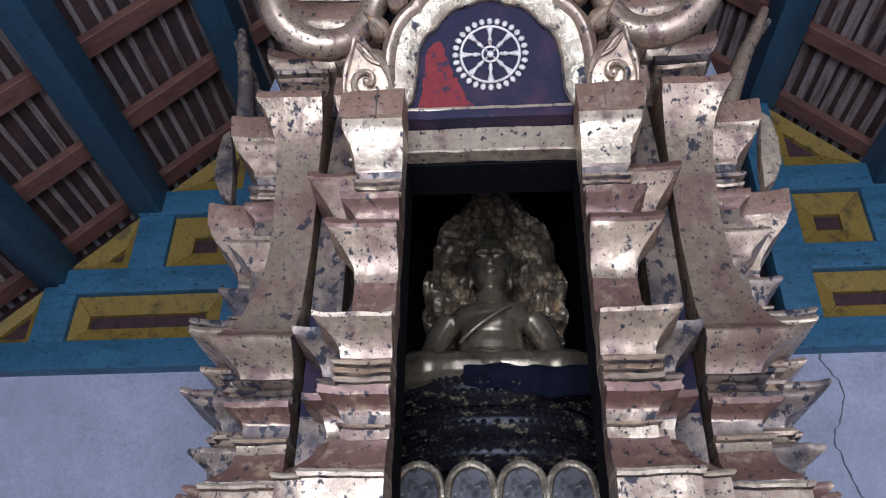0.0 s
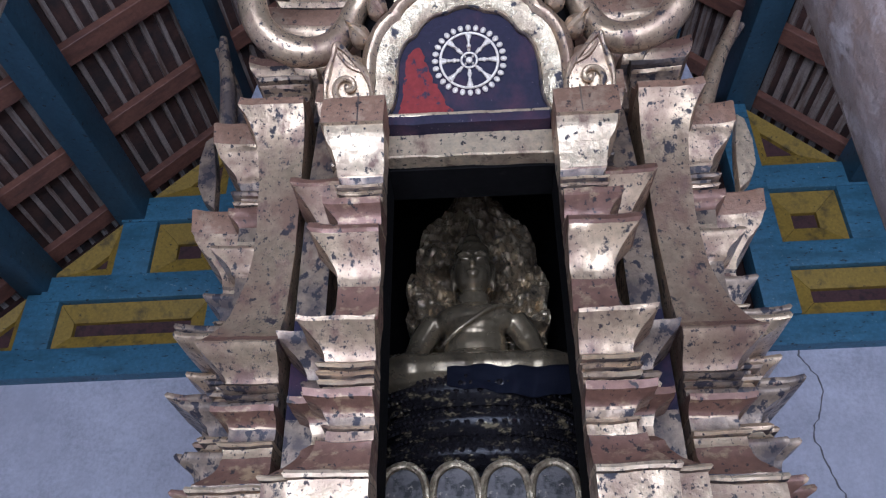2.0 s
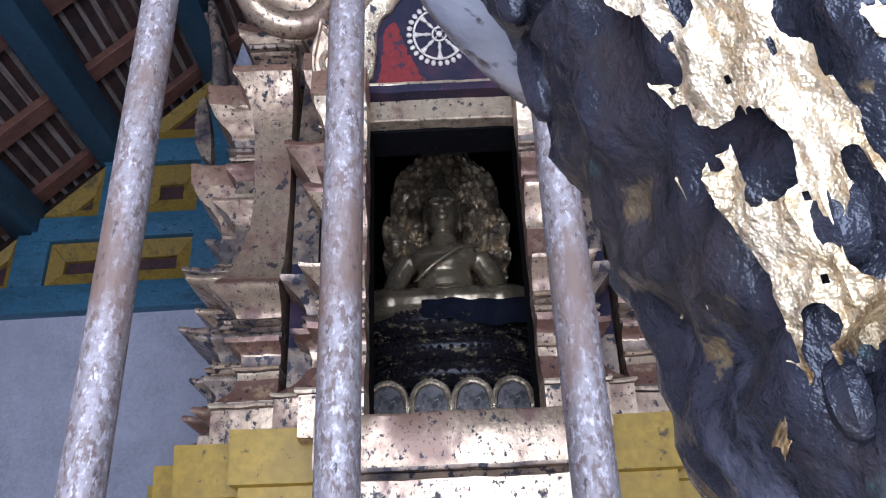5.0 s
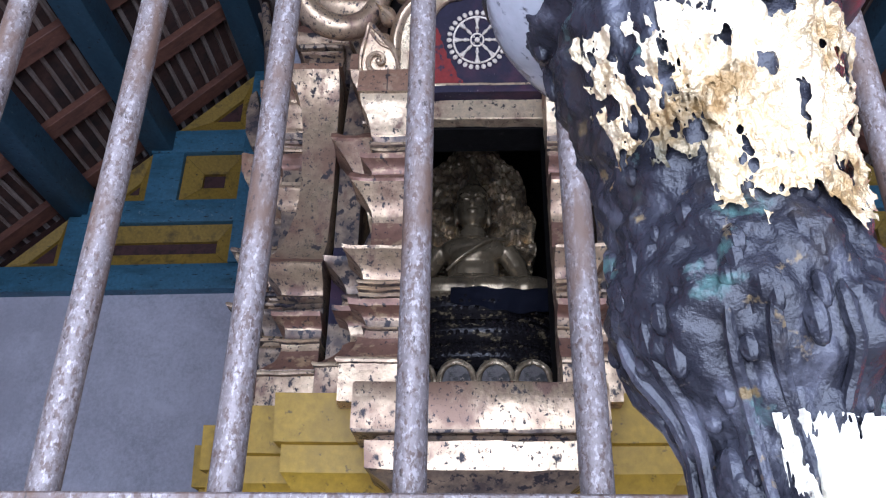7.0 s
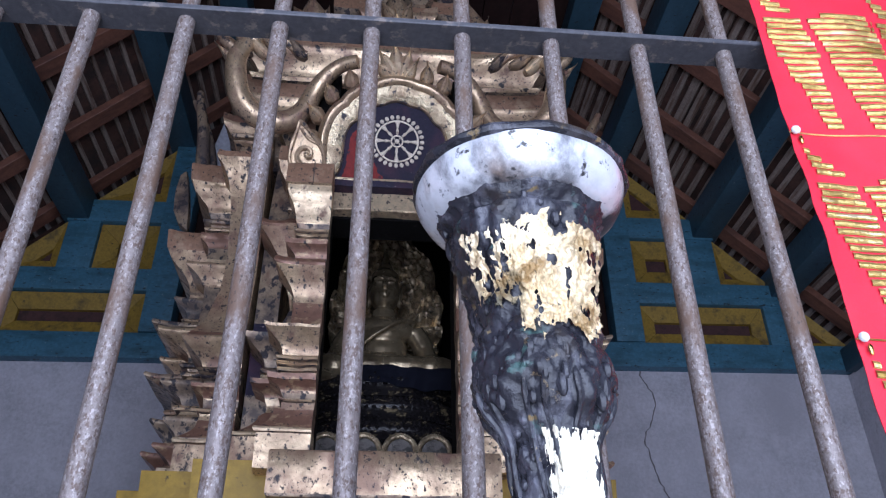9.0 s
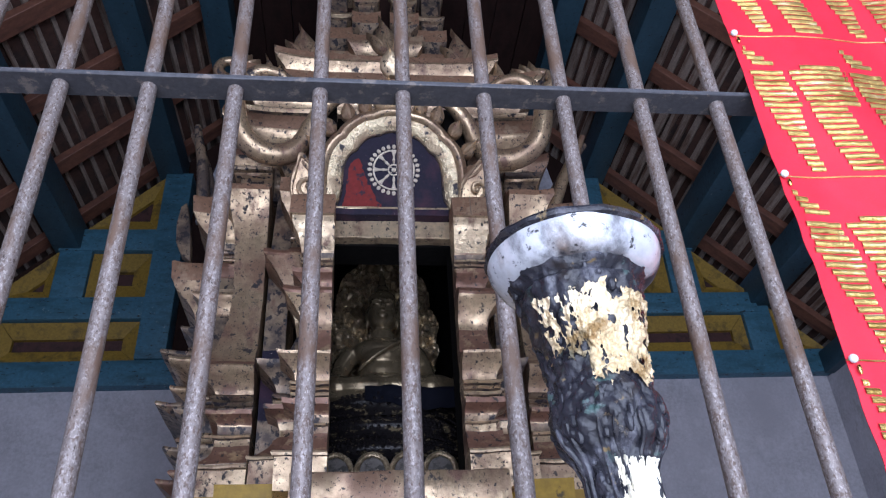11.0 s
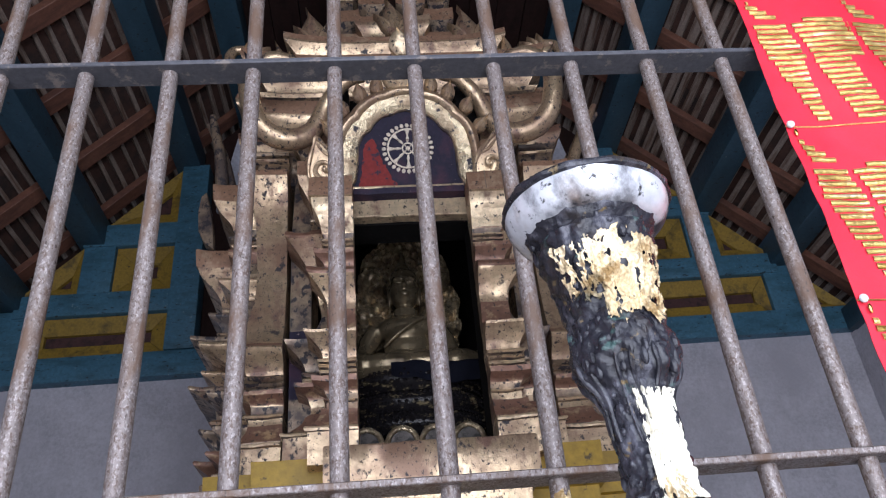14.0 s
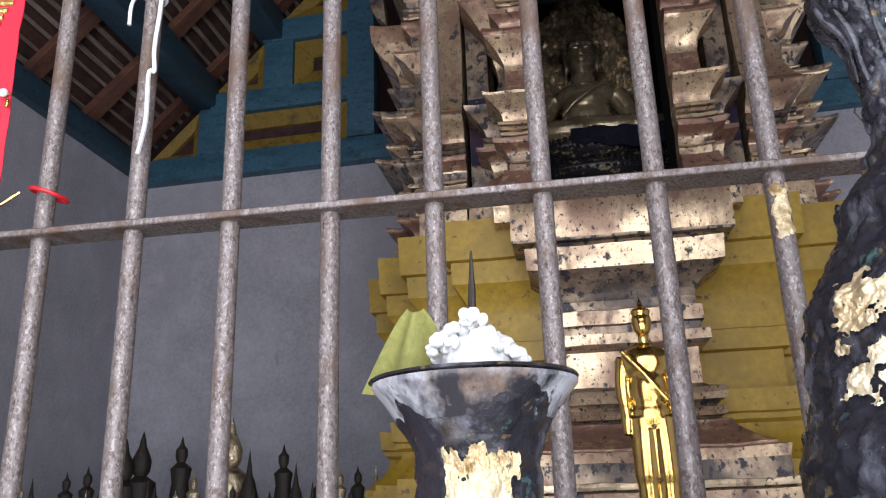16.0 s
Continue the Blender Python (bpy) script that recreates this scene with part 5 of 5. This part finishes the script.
# ---------------------------------------------------------------- red brocade cloths tied to the bars
def brocade(x0, x1, z0, z1, seed, edge):
    """A hanging red cloth; edge: the side that meets the opening, with pins along it."""
    cloth = thing("brocade_cloth", "red satin cloth with gold brocade hung on the bars", "cloth", "red cloths on the bars", at=((x0 + x1) / 2, -.03, z0))
    ox, oz = (x0 + x1) / 2, z0

    def wave(x, z):
        return -.003 * math.sin(x * 31 + z * 3 + seed) - .0025 * math.sin(z * 17 + x * 9) - .0012 * noise.noise(Vector((x * 30, z * 30, seed)))
    bm = bmesh.new()
    nx, nz = 60, 120
    rows = []
    for j in range(nz + 1):
        z = z0 + (z1 - z0) * j / nz
        row = []
        for i in range(nx + 1):
            x = x0 + (x1 - x0) * i / nx
            ex = x + (.004 * noise.noise(Vector((z * 25, seed, 0))) if (i == 0 or i == nx) else 0)
            row.append(bm.verts.new((ex - ox, wave(x, z), z - oz)))
        rows.append(row)
    for a, b in zip(rows, rows[1:]):
        for i in range(nx):
            bm.faces.new((a[i], a[i + 1], b[i + 1], b[i]))
    r = bmesh.ops.extrude_face_region(bm, geom=bm.faces[:])
    for v in r["geom"]:
        if isinstance(v, bmesh.types.BMVert):
            v.co.y += .0012
    sheet = part("sheet", bm, REDCLOTH, cloth, "", True, 70)
    # gold foil strips woven in rows, in slanting shapes that repeat from seam to seam
    gd = bmesh.new()
    xs = x1 if edge < 0 else x0
    PW, PH, rows_n = .165, .284, 26
    rnd = random.Random(seed)

    def woven(c, t):
        """Whether gold shows at c across one repeat and t down from its seam."""
        if .07 < t < .22:
            return .03 + .5 * (t - .07) < c < .05 + 1.9 * (t - .07)
        if .22 < t < .28:
            return .56 < c < .96
        if .28 <= t < .53:
            return abs(c - .44 - .35 * (t - .4)) > .035 and c > .03 + .25 * (t - .28)
        if .53 <= t < .95:
            return .50 + .42 * (t - .53) < c < .84 + .34 * (t - .53) or .10 + .55 * (t - .53) < c < .40 + .10 * (t - .53)
        return False
    k0 = int((z0 - 2.214) / PH * rows_n) - 1
    for k in range(k0, int((z1 - 2.214) / PH * rows_n)):
        z = 2.214 + k * PH / rows_n
        if z < z0 + .01 or z > z1 - .02:
            continue
        t = 1 - ((k % rows_n) + .5) / rows_n
        run, x = None, .012
        while x < x1 - x0 - .012:
            on = woven((x % PW) / PW, t + .004 * math.sin(x * 60))
            if on and run is None:
                run = x + rnd.uniform(-.002, .002)
            if run is not None and (not on or x > x1 - x0 - .016 or x - run > .085):
                n = max(1, int((x - run) / .012))
                strip = []
                for i in range(n + 1):
                    px = xs + edge * (run + (x - run) * i / n)
                    sag = .0006 * math.sin(i * 1.9 + k)
                    strip.append([gd.verts.new((px - ox, wave(px, z) - d, z + h + sag - oz)) for h, d in ((0, .0008), (.0012, .0024), (.0045, .0030), (.0076, .0022), (.0088, .0008))])
                for a, b in zip(strip, strip[1:]):
                    for q in range(4):
                        gd.faces.new((a[q], a[q + 1], b[q + 1], b[q]))
                run = None
            x += .003
    part("gold_brocade", gd, GOLDTHREAD, sheet, "gold thread pattern", False)["kind"] = "stuff"
    zz = 2.214 - .284 * 4
    while zz < z1 - .02:
        if zz > z0 + .02:
            sm = bmesh.new()
            tube(sm, [(x0 + (x1 - x0) * i / 60 - ox, wave(x0 + (x1 - x0) * i / 60, zz) - .0012, zz - oz) for i in range(61)], .0011, 5)
            part("seam", sm, GOLDTHREAD, sheet)
            for off in (.006, .27):
                px = xs + (off if edge > 0 else -off)
                pb = bmesh.new()
                blob(pb, (px - ox, wave(px, zz) - .006, zz - oz), (.0058, .005, .0058), 12)
                blob(pb, (px + .005 - ox, wave(px, zz) - .004, zz - .013 - oz), (.0028, .002, .007), 8, None, 1)
                part("pearl_pin", pb, [PEARL, BRASS], sheet, "white pearl pin")
        zz += .284


brocade(.462, .86, 1.15, 3.12, 1, 1)
brocade(-1.20, -.826, 1.15, 3.12, 5, -1)


# ---------------------------------------------------------------- altar with small figures
alt = thing("altar_table", "low stepped altar table before the shrine", "table", at=(0, .9, 0))
part("tabletop", soften(bx(-.40, .40, -.20, .14, 1.246, 1.286), .006), OLDWOOD, alt)
for x in (-.36, .36):
    for y in (-.17, .11):
        part("leg", bx(x - .025, x + .025, y - .025, y + .025, 0, 1.244), OLDWOOD, alt)

bm = bmesh.new()
blob(bm, (0, 0, .492), (.0215, .022, .028), 16)
blob(bm, (0, -.004, .482), (.019, .02, .022), 14)
blob(bm, (0, .0, .515), (.022, .022, .010), 14)
tube(bm, [(0, 0, .518), (0, 0, .535), (0, 0, .55)], [.010, .006, .001], 10)
tube(bm, [(0, 0, .44), (0, 0, .475)], [.012, .011], 10)
blob(bm, (0, 0, .405), (.054, .030, .040), 16)
blob(bm, (0, -.003, .35), (.040, .030, .06), 16)
blob(bm, (0, 0, .295), (.042, .032, .045), 14)
for s in (-1, 1):
    tube(bm, spline([(s * .046, 0, .42), (s * .053, .004, .36), (s * .050, -.004, .30), (s * .052, -.012, .255)], 5), [.016] * 8 + [.013] * 5 + [.010] * 3, 10)
    tube(bm, spline([(s * .018, 0, .29), (s * .020, -.004, .18), (s * .018, .0, .08), (s * .018, -.01, .02)], 5), [.028] * 6 + [.023] * 5 + [.018] * 5, 12)
    blob(bm, (s * .018, -.022, .010), (.014, .03, .011), 10)
tube(bm, spline([(.062, -.012, .26), (.070, -.010, .16), (.066, -.008, .05), (.064, -.008, .004)], 5), .004, 8)
tube(bm, spline([(-.05, -.02, .43), (-.01, -.03, .38), (.035, -.028, .32)], 5), .006, 8)
gs = part("standing_statue", bm, BRASS)
gs.location = (-.007, .9, 1.286)
tagged(gs, "polished brass standing statue before the yellow shrine base", "statue")
remeshed(gs, .0035, 2)

bench = thing("statue_bench", "dark stepped bench along the back of the hall", "bench", at=(-1.75, 2.65, 0))
part("step", bx(-1.05, 1.05, -.30, .10, 0, 1.30), OLDWOOD, bench)
part("step", bx(-1.05, 1.05, .102, .50, 0, 1.44), OLDWOOD, bench)


def figure(h, style):
    """A small dark carved figure, one plain mesh of seated or standing outline."""
    if style == 0:
        prof = [(0, .32), (.08, .34), (.14, .26), (.22, .20), (.40, .19), (.52, .17), (.58, .07), (.62, .10), (.72, .115), (.80, .08), (.86, .045), (.93, .03), (1, .004)]
    elif style == 1:
        prof = [(0, .16), (.06, .17), (.10, .11), (.40, .12), (.55, .10), (.68, .13), (.74, .05), (.80, .075), (.87, .07), (.91, .03), (1, .003)]
    else:
        prof = [(0, .22), (.1, .24), (.2, .17), (.4, .15), (.5, .12), (.62, .09), (.7, .05), (.85, .025), (1, .004)]
    return lathe([(z * h, r * h) for z, r in prof], 16, .006 * h, 30, seed=h * 9 + style)


rr = random.Random(5)
figs = [(-2.53, 2.45, 1.58, 2), (-2.40, 2.5, 1.60, 1), (-2.20, 2.62, 1.745, 0), (-2.14, 2.66, 1.775, 0), (-2.30, 2.5, 1.62, 1), (-1.915, 2.6, 1.74, 1), (-1.67, 2.58, 1.81, 0), (-1.55, 2.5, 1.66, 2), (-1.435, 2.6, 1.685, 1), (-1.36, 2.55, 1.60, 2), (-1.27, 2.6, 1.58, 1), (-1.18, 2.6, 1.575, 1), (-1.10, 2.6, 1.58, 1), (-1.02, 2.6, 1.585, 2), (-.95, 2.62, 1.60, 1), (-2.0, 2.48, 1.56, 2), (-1.80, 2.5, 1.58, 1), (-2.62, 2.5, 1.56, 1)]
figs += [(-2.7 + .085 * k, 2.42 + .02 * (k % 3), 1.47 + .05 * ((k * 7) % 4) / 3, k % 3) for k in range(22)]
for x, y, top, stl in figs:
    o = part("carved_figure", figure(top - 1.30, stl), OLDWOOD if rr.random() > .25 else OLDGOLD)
    o.location = (x, y, 1.30)
    o.scale = (.85, .7, 1)
    tagged(o, "small blackened carved figure on the bench", "statuette", "small figures on the bench")
